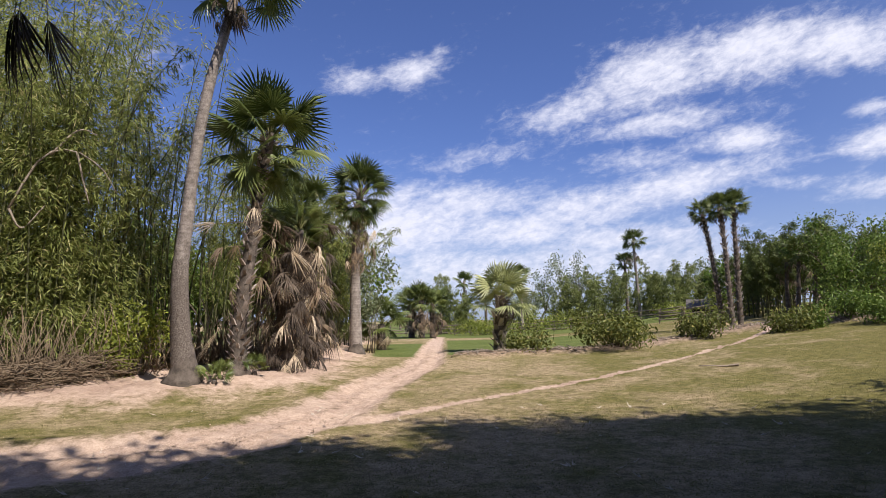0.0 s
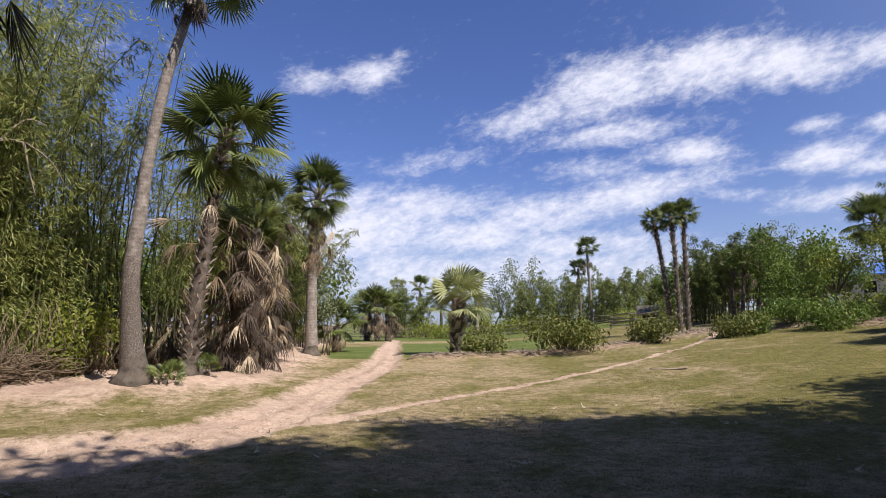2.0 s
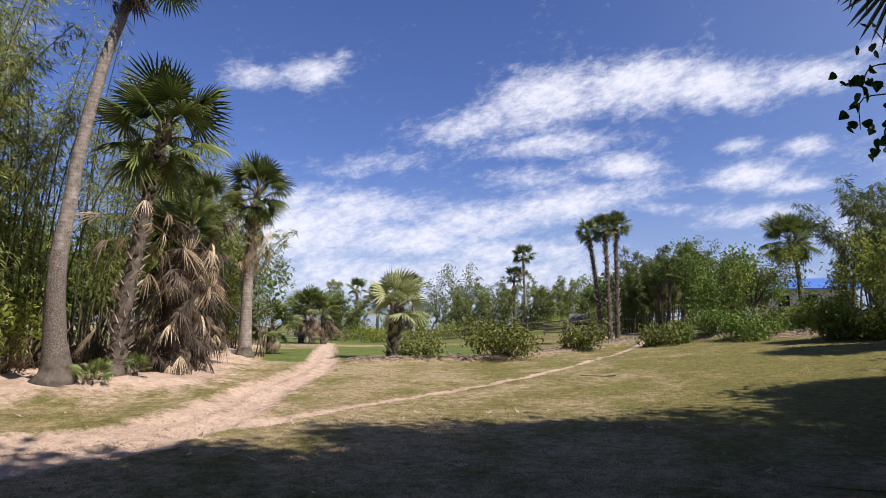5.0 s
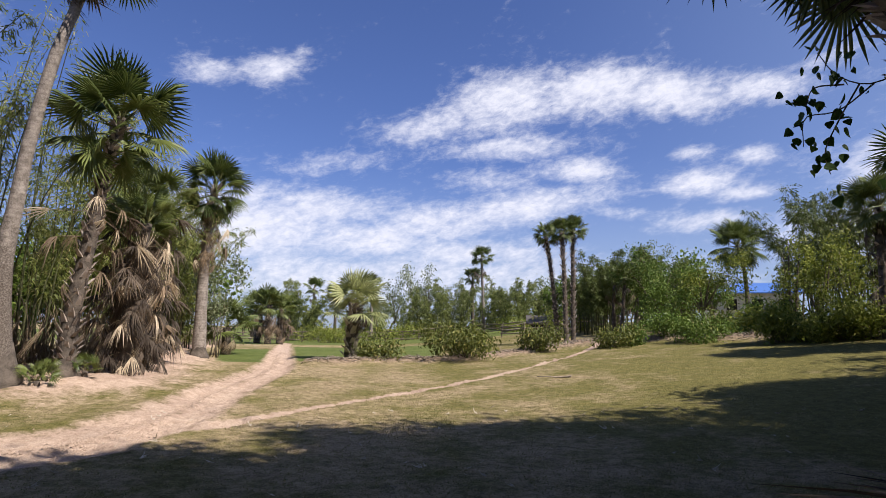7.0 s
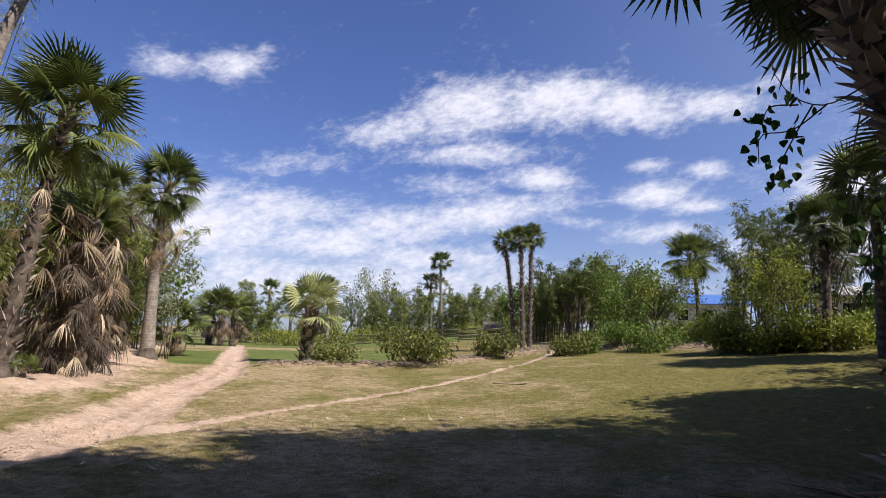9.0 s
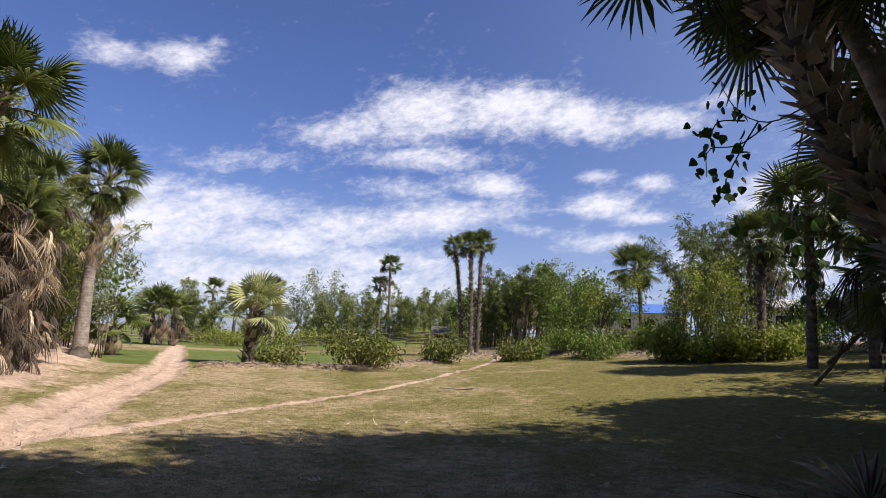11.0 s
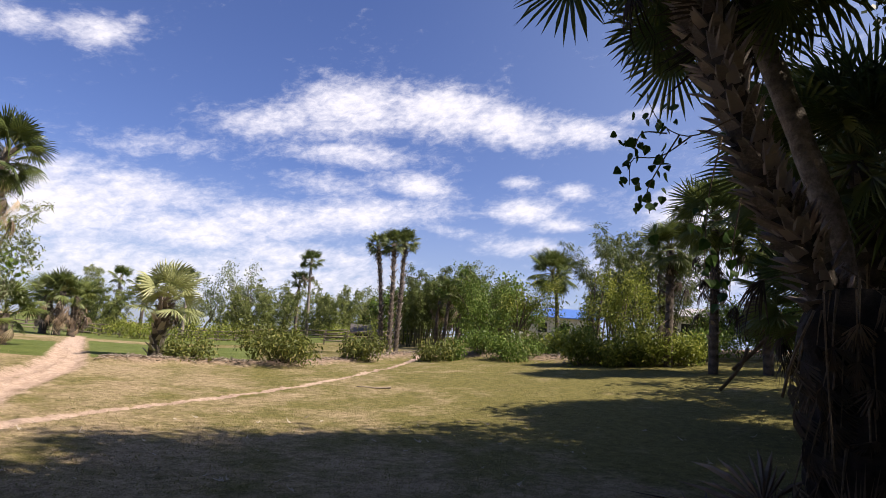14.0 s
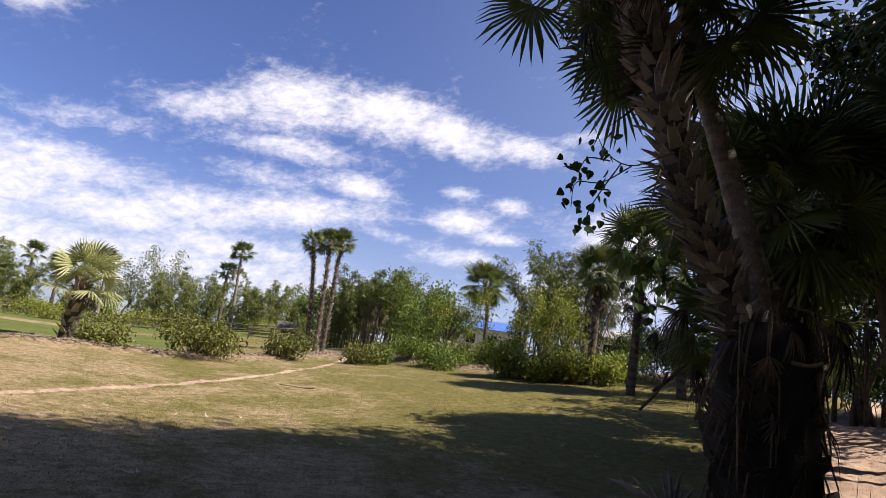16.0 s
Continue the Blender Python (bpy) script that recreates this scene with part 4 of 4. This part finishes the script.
# stump wrapped in dead leaves at the foot of the near palm
def leaf_skirt(base):
    rng = np.random.default_rng(5)
    ob = empty("dead_leaf_skirt", base, "dark heap of dead fronds round palm foot", "dead leaves")
    ts = np.linspace(0, 1, 9)
    pts = [Vector((0.03 * math.sin(7 * t), 0, -0.1 + 2.45 * t)) for t in ts]
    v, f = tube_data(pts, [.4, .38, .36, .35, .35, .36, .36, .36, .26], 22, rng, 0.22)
    child("matted_sheath", mesh_from("matted_sheath", v, f, [M["shade_black"]], smooth=True), ob)
    for i in range(130):
        a = rng.uniform(0, 2 * math.pi)
        z = rng.uniform(.5, 2.45)
        d = Vector((math.cos(a) * .3, math.sin(a) * .3, rng.uniform(-1.8, -.7)))
        if i < 16:
            d = Vector((math.cos(a), math.sin(a), rng.uniform(.1, .7)))
            z = rng.uniform(.2, .8)
        m = Matrix.Translation((math.cos(a) * .34, math.sin(a) * .34, z)) @ axes(d, Vector((math.cos(a), math.sin(a), .2))) @ Matrix.Scale(rng.uniform(.5, .95), 4)
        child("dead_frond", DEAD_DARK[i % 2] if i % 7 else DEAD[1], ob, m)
    return ob


skirt = leaf_skirt(on_ground(4.8, 2.6))
# long dry stalks that hang down the heap, and a broken branch beside it
for line, wide in (([(59.8, 6.6), (60.0, 1), (60.4, -6.5)], .007), ([(59.2, 5.2), (57.8, 1.6), (57.0, -1.6)], .011), ([(63.6, 4.0), (64.8, 3.9), (65.8, 4.2)], .015), ([(53.5, .2), (54.8, 1.5), (56.0, 3.0)], .014), ([(52.6, -1.5), (54.0, .4), (54.6, 2.0)], .012)):
    v, f = tube_data(spline([late(a, e, 5.02) - skirt.location for a, e in line], 10), [wide] * 10, 5)
    child("stalk", mesh_from("stalk", v, f, [M["stick"]], smooth=True), skirt, None, "long dry bent stalk")
for k, (az, el, turn) in enumerate(((58.6, 8.2, -1), (61.0, 8.6, .3), (63.5, 8.4, 1), (65.4, 7.8, 1.3))):
    side = Vector((math.cos(radians(61)), -math.sin(radians(61)), 0)) * turn
    child("dead_frond", DEAD_DARK[k % 2] if k != 1 else DEAD[2], skirt, Matrix.Translation(late(az, el, 5.3) - skirt.location) @ axes(side + Vector((0, 0, -.25)), (-.5, -.4, .8)) @ Matrix.Scale(.62, 4))
for k, (az, r, s) in enumerate(((54.5, 5.0, 1.3), (56.5, 4.8, 1.5), (58.5, 5.0, 1.7), (52.6, 5.4, 1.1), (66.5, 5.2, 1.2))):
    b = on_ground(*spot(az, r).xy, 0)
    rng = np.random.default_rng(600 + k)
    ob = empty("fallen_frond", b, "withered fallen palm frond lying in shade", "dead leaf", "fallen fronds")
    for j in range(7):
        a = rng.uniform(0, 6.28)
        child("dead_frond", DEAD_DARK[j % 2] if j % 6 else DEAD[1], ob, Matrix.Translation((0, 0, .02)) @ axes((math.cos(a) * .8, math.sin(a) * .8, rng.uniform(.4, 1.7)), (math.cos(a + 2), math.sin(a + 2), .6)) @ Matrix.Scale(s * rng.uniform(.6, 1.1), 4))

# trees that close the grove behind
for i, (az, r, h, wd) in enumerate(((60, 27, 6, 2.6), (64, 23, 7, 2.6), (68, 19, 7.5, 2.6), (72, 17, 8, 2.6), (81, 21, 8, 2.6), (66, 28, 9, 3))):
    leafy("tree", spot(az, r), h, wd, "dark broadleaf tree closing the shaded grove", "tree", 5200, .2, 740 + i, "shade_darkened_leaf", .12, .12, 9, 24, .55, "grove trees")
# tall trees out of sight behind and beside the camera, added to shade the foreground
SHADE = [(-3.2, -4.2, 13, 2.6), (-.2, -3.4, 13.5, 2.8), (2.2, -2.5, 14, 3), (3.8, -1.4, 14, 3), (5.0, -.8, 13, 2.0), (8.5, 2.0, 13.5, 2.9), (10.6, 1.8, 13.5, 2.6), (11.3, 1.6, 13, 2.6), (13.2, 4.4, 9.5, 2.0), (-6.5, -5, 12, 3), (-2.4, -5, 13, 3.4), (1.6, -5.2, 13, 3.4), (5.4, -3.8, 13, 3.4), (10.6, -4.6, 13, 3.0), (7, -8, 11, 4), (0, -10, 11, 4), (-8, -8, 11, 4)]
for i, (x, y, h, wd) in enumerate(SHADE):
    leafy("tree", on_ground(x, y), h, wd, "tall shady broadleaf tree behind the viewpoint", "tree", 8000 if x < 5 else 15000 if x < 9 else 7500, .34 if x < 5 else .2, 700 + i, "shade_darkened_leaf", .2, .66, 8, 26, .6, "shade trees")

# broad lower crowns, unseen, added over the viewpoint to cut the sky light
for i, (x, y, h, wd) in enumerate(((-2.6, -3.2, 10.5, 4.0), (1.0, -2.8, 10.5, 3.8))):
    leafy("tree", on_ground(x, y), h, wd, "broad unseen tree added over the viewpoint to deepen shade", "tree", 13000, .36, 860 + i, "shade_darkened_leaf", .24, .6, 11, 40, .6, "shade trees")

# unseen wood added to close the place behind the viewpoint and block low sky
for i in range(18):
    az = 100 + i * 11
    leafy("tree", spot(az, 14 + 2.5 * (i % 3)), 9.5 + (i % 4), 3.4, "dense unseen tree added behind to block sky light", "tree", 4600, .5, 760 + i, "shade_darkened_leaf", .18, .1, 8, 22, .6, "wood behind")
# hanging climber
def climber():
    rng = np.random.default_rng(8)
    base = late(53.5, 20.5, 5.0)
    ob = empty("climbing_vine", base, "leafy climbing vine hanging off the palm trunk", "vine")
    lines = [[(53.5, 20.5), (50, 19.2), (47.6, 20.2), (46.3, 22.2)], [(50, 19.2), (47.5, 17.6), (45.2, 17.4), (45, 15.2)], [(49, 19.3), (47.6, 17), (46.5, 14.6), (46.8, 12.8)], [(48, 19.5), (46, 19.6), (45.3, 18.3)], [(52.5, 19), (51.5, 14), (51.3, 9), (51.5, 6.5)], [(54, 14), (53.4, 10), (53.2, 6)]]
    pos = []
    for k, line in enumerate(lines):
        pts = spline([late(a, e, 5.0 + .15 * math.sin(k + i)) - base for i, (a, e) in enumerate(line)], 12)
        v, f = tube_data(pts, list(np.linspace(.007, .003, 12)), 5)
        child("stem", mesh_from("stem", v, f, [M["stick"]], smooth=True), ob)
        for p in pts[4:]:
            pos += [np.array(p) + rng.normal(size=3) * .07 for _ in range(2)]
    q = np.array(pos)
    way = rng.normal(size=q.shape) * .5 + np.array([0, 0, -.9])
    side = np.cross(way, rng.normal(size=q.shape))
    side /= np.linalg.norm(side, axis=1, keepdims=True)
    way /= np.linalg.norm(way, axis=1, keepdims=True)
    nrm = np.cross(way, side)
    vs, fs = [], []
    for p, w, s, nn in zip(q, way, side, nrm):
        L = rng.uniform(.055, .1)
        o = len(vs)
        for u, t, h in ((0, 0, 0), (-.42, .1, .08), (-.5, .38, .1), (-.28, .72, .06), (0, 1.0, -.1), (.28, .72, .06), (.5, .38, .1), (.42, .1, .08), (0, .45, -.02)):
            vs.append(p + (s * u + w * t + nn * h) * L)
        fs += [(o + 8, o + a, o + a + 1) for a in range(7)] + [(o + 8, o + 7, o)]
    child("leaves", mesh_from("leaves", vs, fs, [M["vine_leaf"]]), ob, kind="stuff")


climber()
# a palm just beside the viewpoint, one dead frond of which hangs into sight
b = on_ground(-5.2, 1.9)
near_left = palm(b, [(0, 0, -.2), (.4, .2, 2.2), (1.5, 1.0, 4.6)], [.24, .18, .15], "palm beside the viewpoint with hanging dead fronds", 20, 1.7, 115, "bark_boot", low=25, dead=2, dead_size=1.0, dead_low=.9, dead_fans=DEAD_DARK)
tip = aim(-34.5, 30.5, 4.2) - b
child("stalk", tubes_mesh("stalk", [tube_data(spline([(1.5, 1.0, 4.6), Vector((2.1, 1.4, 4.75)), tip], 8), [.02] * 8, 5)], M["stick"]), near_left)
for d in ((-.2, 0, -1), (.05, .1, -1), (-.08, -.1, -1)):
    child("dead_frond", DEAD_DARK[1], near_left, Matrix.Translation(tip) @ axes(d, (.3, -1, .1)) @ Matrix.Diagonal((.32, 1.45, .7, 1)))


# ---- fences, houses, clutter ----
def rail_fence(start, end, rails, posts, label):
    rng = np.random.default_rng(int(abs(start[0]) * 13 + 7))
    a, c = on_ground(*start, 0), on_ground(*end, 0)
    ob = empty("rail_fence", a, label, "fence", "field fences")
    for i in range(posts):
        t = i / (posts - 1)
        x, y = start[0] + (end[0] - start[0]) * t, start[1] + (end[1] - start[1]) * t
        p = on_ground(x, y, 0.1) - a
        h = rng.uniform(.75, 1.05)
        v, f = tube_data([p, p + Vector((rng.normal() * .05, rng.normal() * .05, h))], [.045, .035], 6)
        child("post", mesh_from("post", v, f, [M["rail"]]), ob)
    for k in range(rails):
        for i in range(posts - 1):
            ps = []
            for t in (i / (posts - 1) - .01, (i + 1) / (posts - 1) + .01):
                x, y = start[0] + (end[0] - start[0]) * t, start[1] + (end[1] - start[1]) * t
                ps.append(on_ground(x, y, 0) - a + Vector((0, -.05, .22 + .27 * k + rng.normal() * .05)))
            v, f = tube_data([ps[0], ps[0].lerp(ps[1], .5) + Vector((0, 0, rng.normal() * .04)), ps[1]], [.035, .04, .03], 6)
            child("rail", mesh_from("rail", v, f, [M["rail"]], smooth=True), ob)


rail_fence((-5.0, 52), (12.0, 50), 3, 14, "weathered pole rail fence along the field")
rail_fence((12.0, 50), (15.5, 43), 3, 5, "weathered pole rail fence along the field")
rail_fence((13.0, 40), (24, 36), 3, 9, "weathered pole rail fence under the trees")


def plank_fence(points, label):
    rng = np.random.default_rng(3)
    a = on_ground(*points[0], 0)
    ob = empty("plank_fence", a, label, "fence")
    for (x0, y0), (x1, y1) in zip(points, points[1:]):
        n = int(math.hypot(x1 - x0, y1 - y0) / .13)
        for i in range(n):
            t = i / n
            p = on_ground(x0 + (x1 - x0) * t, y0 + (y1 - y0) * t, .05) - a
            h, w, d = rng.uniform(.75, 1.05), .055, .012
            lean = rng.normal() * .03
            vs = [p + Vector((-w, -d, 0)), p + Vector((w, -d, 0)), p + Vector((w, d, 0)), p + Vector((-w, d, 0)), p + Vector((-w + lean, -d, h)), p + Vector((w + lean, -d, h * rng.uniform(.94, 1))), p + Vector((w + lean, d, h)), p + Vector((-w + lean, d, h))]
            child("plank", mesh_from("plank", vs, [(0, 3, 2, 1), (4, 5, 6, 7), (0, 1, 5, 4), (1, 2, 6, 5), (2, 3, 7, 6), (3, 0, 4, 7)], [M["plank"]]), ob)


plank_fence([(-6.6, 27.5), (-5.4, 29.5), (-4.6, 33), (-4.4, 40)], "low fence of weathered upright planks")


def plain(name, colour, rough=.8, scale=4.0):
    m, w = material(name)
    n = w.noise(local_vec(w), scale, 5.0, .65)
    finish(w, w.mix(w.ramp(n, .3, .75), tuple(c * .78 for c in colour), colour), rough, n, .2, .01)
    return m


M["wall"], M["blue_roof"], M["tile_roof"], M["tin"], M["dark"] = plain("cream_wall", (.72, .68, .6)), plain("blue_sheet_roof", (.09, .2, .52), .4), plain("brown_tile_roof", (.3, .17, .11)), plain("grey_tin", (.5, .48, .45), .5), plain("dark_opening", (.02, .018, .015))
M["thatch"] = plain("grey_thatch", (.15, .13, .11), .9)


def box(lo, hi):
    (a, b, c), (d, e, f) = lo, hi
    vs = [(a, b, c), (d, b, c), (d, e, c), (a, e, c), (a, b, f), (d, b, f), (d, e, f), (a, e, f)]
    return vs, [(0, 3, 2, 1), (4, 5, 6, 7), (0, 1, 5, 4), (1, 2, 6, 5), (2, 3, 7, 6), (3, 0, 4, 7)]


def house(base, turn, wide, deep, tall, rise, wall, roof, label):
    ob = empty("house", base, label, "house")
    ob.rotation_euler = (0, 0, radians(turn))
    w, d = wide / 2, deep / 2
    v, f = box((-w, -d, -.3), (w, d, tall))
    child("wall", mesh_from("wall", v, f, [wall]), ob)
    o = .35
    vs = [(-w - o, -d - o, tall - .05), (w + o, -d - o, tall - .05), (w + o, 0, tall + rise), (-w - o, 0, tall + rise), (-w - o, d + o, tall - .05), (w + o, d + o, tall - .05)]
    vs += [(x, y, z + .07) for x, y, z in vs]
    fs = [(0, 3, 2, 1), (3, 4, 5, 2), (6, 7, 8, 9), (9, 8, 11, 10), (0, 1, 7, 6), (4, 10, 11, 5), (0, 6, 9, 3), (3, 9, 10, 4), (1, 2, 8, 7), (2, 5, 11, 8)]
    child("roof", mesh_from("roof", vs, fs, [roof]), ob)
    for k in range(3):
        x = -w + wide * (k + .5) / 3
        v, f = box((x - .35, -d - .03, tall * .4), (x + .35, -d + .02, tall * .78))
        win = child("window", mesh_from("window", v, f, [M["dark"]]), ob)
        v, f = box((x - .42, -d - .06, tall * .36), (x + .42, -d - .031, tall * .4))
        child("window_sill", mesh_from("window_sill", v, f, [wall]), win)


house(spot(39.2, 52), -38, 5.0, 4.5, 2.0, .8, M["wall"], M["blue_roof"], "cream house with blue sheet roof behind shrubs")
house(spot(36.6, 58), -30, 3.0, 4, 2.3, .8, M["wall"], M["tile_roof"], "house with brown tiled roof behind trees")
house(spot(49.5, 40), -50, 3.0, 4.0, 1.8, .6, M["wall"], M["tin"], "pale shed with tin roof beyond the grove")
house(spot(22.0, 46), -20, 2.2, 2.4, .5, .55, M["stick"], M["thatch"], "low grey hut under the bamboo")


def scatter(name, label, category, pieces, mat):
    """Loose bits, each with thickness, in one object."""
    vs, fs = [], []
    for pts, rad in pieces:
        v, f = tube_data(pts, rad, 5)
        o = len(vs)
        vs += v
        fs += [tuple(i + o for i in q) for q in f]
    return tagged(new(name, mesh_from(name, vs, fs, [mat], smooth=True)), label, category, kind="stuff")


rng = np.random.default_rng(77)
# dry stalks, cut canes and brush at the foot of the bamboo
pieces = []
for i in range(1100):
    az = rng.uniform(-42, -10)
    r = np.interp(az, [-42, -34, -25, -17, -10], [15.6, 15.4, 16.8, 20.6, 26]) + rng.uniform(-.3, 1.3)
    p = on_ground(*spot(az, r).xy, .03)
    h = rng.uniform(.3, 1.0) ** 1.6 * 1.7
    q = p + Vector((rng.normal() * .34, rng.normal() * .3, h))
    pieces.append(([p, p.lerp(q, .5) + Vector((rng.normal() * .04, 0, 0)), q], [.012, .01, .005]))
for i in range(800):
    az = rng.uniform(-42, -28)
    r = np.interp(az, [-42, -34, -28], [15.0, 14.9, 15.9]) + rng.uniform(-.4, .8)
    p = on_ground(*spot(az, r).xy, 0) + Vector((0, 0, rng.uniform(.02, .5)))
    a = rng.uniform(0, 6.28)
    q = p + Vector((math.cos(a), math.sin(a), rng.uniform(-.2, .35))) * rng.uniform(.3, .9)
    q.z = max(q.z, on_ground(q.x, q.y, 0).z)
    pieces.append(([p, p.lerp(q, .5) + Vector((0, 0, rng.normal() * .06)), q], [.011, .01, .006]))
scatter("dry_brush", "tangle of dry canes and brush under bamboo", "brush", pieces, M["stick"])
# bits of litter on the bund
pieces = []
for i in range(1300):
    k = int(rng.integers(len(BUND) - 3))
    t = rng.random()
    (a, wa), (c, wc) = BUND[k], BUND[k + 1]
    x, y = a[0] + (c[0] - a[0]) * t + rng.normal() * wa * .5, a[1] + (c[1] - a[1]) * t + rng.normal() * wa * .5
    p = on_ground(x, y, -.01)
    an = rng.uniform(0, 6.28)
    q = p + Vector((math.cos(an), math.sin(an), rng.uniform(-.05, .4))) * rng.uniform(.06, .28)
    pieces.append(([p, q], [.016, .008]))
scatter("dry_litter", "scattered dry twigs and litter along bund", "litter", pieces, M["plank"])
# branch lying on the grass
b = on_ground(6.3, 15.2, 0)
v, f = tube_data(spline([(-.45, .1, .04), (-.2, .02, .05), (.1, .06, .03), (.3, -.02, .05), (.42, -.08, .07)], 10), list(np.linspace(.012, .03, 10)), 6)
ob = new("fallen_branch", mesh_from("fallen_branch", v, f, [M["plank"]], smooth=True))
ob.location = b
tagged(ob, "bleached fallen branch lying on the grass", "branch")
# curled dry leaves in the shade
M["dry_leaf"] = frond_material("dry_leaf", (.3, .24, .17), (.72, .64, .52), .1, .7)
curl = fan_mesh("dry_leaf", [M["dry_leaf"], M["stick"]], 33, arc=60, segs=5, stalk=.15, droop=-.5, fold=.3, tear=.1)
for i in range(130):
    az, r = rng.uniform(-32, 58), rng.uniform(5.5, 12.5)
    ob = new("dry_leaf", curl)
    x, y = spot(az, r).xy
    a = rng.uniform(0, 6.28)
    ob.matrix_world = Matrix.Translation(on_ground(x, y, -.01)) @ axes((math.cos(a), math.sin(a), .1), (rng.normal() * .4, rng.normal() * .4, 1)) @ Matrix.Scale(rng.uniform(.06, .2), 4)
    tagged(ob, "curled dry leaf lying on the ground", "leaf", "dry leaves")
# short grass
n = 70000
az = rng.uniform(-36, 62, n)
r = 4.5 * (24 / 4.5) ** rng.random(n)
x, y = r * np.sin(np.radians(az)), r * np.cos(np.radians(az))
bare = np.maximum(np.maximum(near_line(x, y, TRACK), near_line(x, y, PATHWAY)), near_line(x, y, BANK))
keep = bare < 0.42
x, y, r = x[keep], y[keep], r[keep]
z = height(x, y) - .01
pos = np.stack([x, y, z], 1)
way = np.stack([rng.normal(size=len(x)) * .6, rng.normal(size=len(x)) * .6, np.ones(len(x))], 1)
blades = leaves(pos, way, .038, .011, rng, .2)
M["grass"] = leaf_material("grass_blade", (.13, .14, .04), (.36, .31, .14), (.50, .41, .23), .45)
tagged(new("grass", quads_mesh("grass", blades, M["grass"])), "short sparse half-dry grass blades", "grass", kind="stuff")
# clods along the cart track and on the bank
pieces, vs, fs = [], [], []
for i in range(3200):
    line = TRACK[1:8] if i % 3 else BANK[1:6]
    k = int(rng.integers(len(line) - 1))
    t = rng.random()
    (a, wa), (c, wc) = line[k], line[k + 1]
    x, y = a[0] + (c[0] - a[0]) * t + rng.normal() * wa * .45, a[1] + (c[1] - a[1]) * t + rng.normal() * wa * .45
    p = np.array(on_ground(x, y, 0))
    u = rng.uniform(.008, .021) * np.array([rng.uniform(.8, 1.3), rng.uniform(.8, 1.3), .9])
    o = len(vs)
    vs += [p + u * np.array(q) * rng.uniform(.75, 1.2, 3) for q in ((1, 0, .1), (.3, .9, 0), (-.8, .6, .1), (-.8, -.6, 0), (.3, -.9, .1), (.2, .1, 1))]
    fs += [(o + q, o + (q + 1) % 5, o + 5) for q in range(5)]
M["clod"] = plain("sandy_clod", (.46, .34, .255), .95, 20)
tagged(new("clods", mesh_from("clods", vs, fs, [M["clod"]])), "sandy clods strewn over the cart track", "clods", kind="stuff")
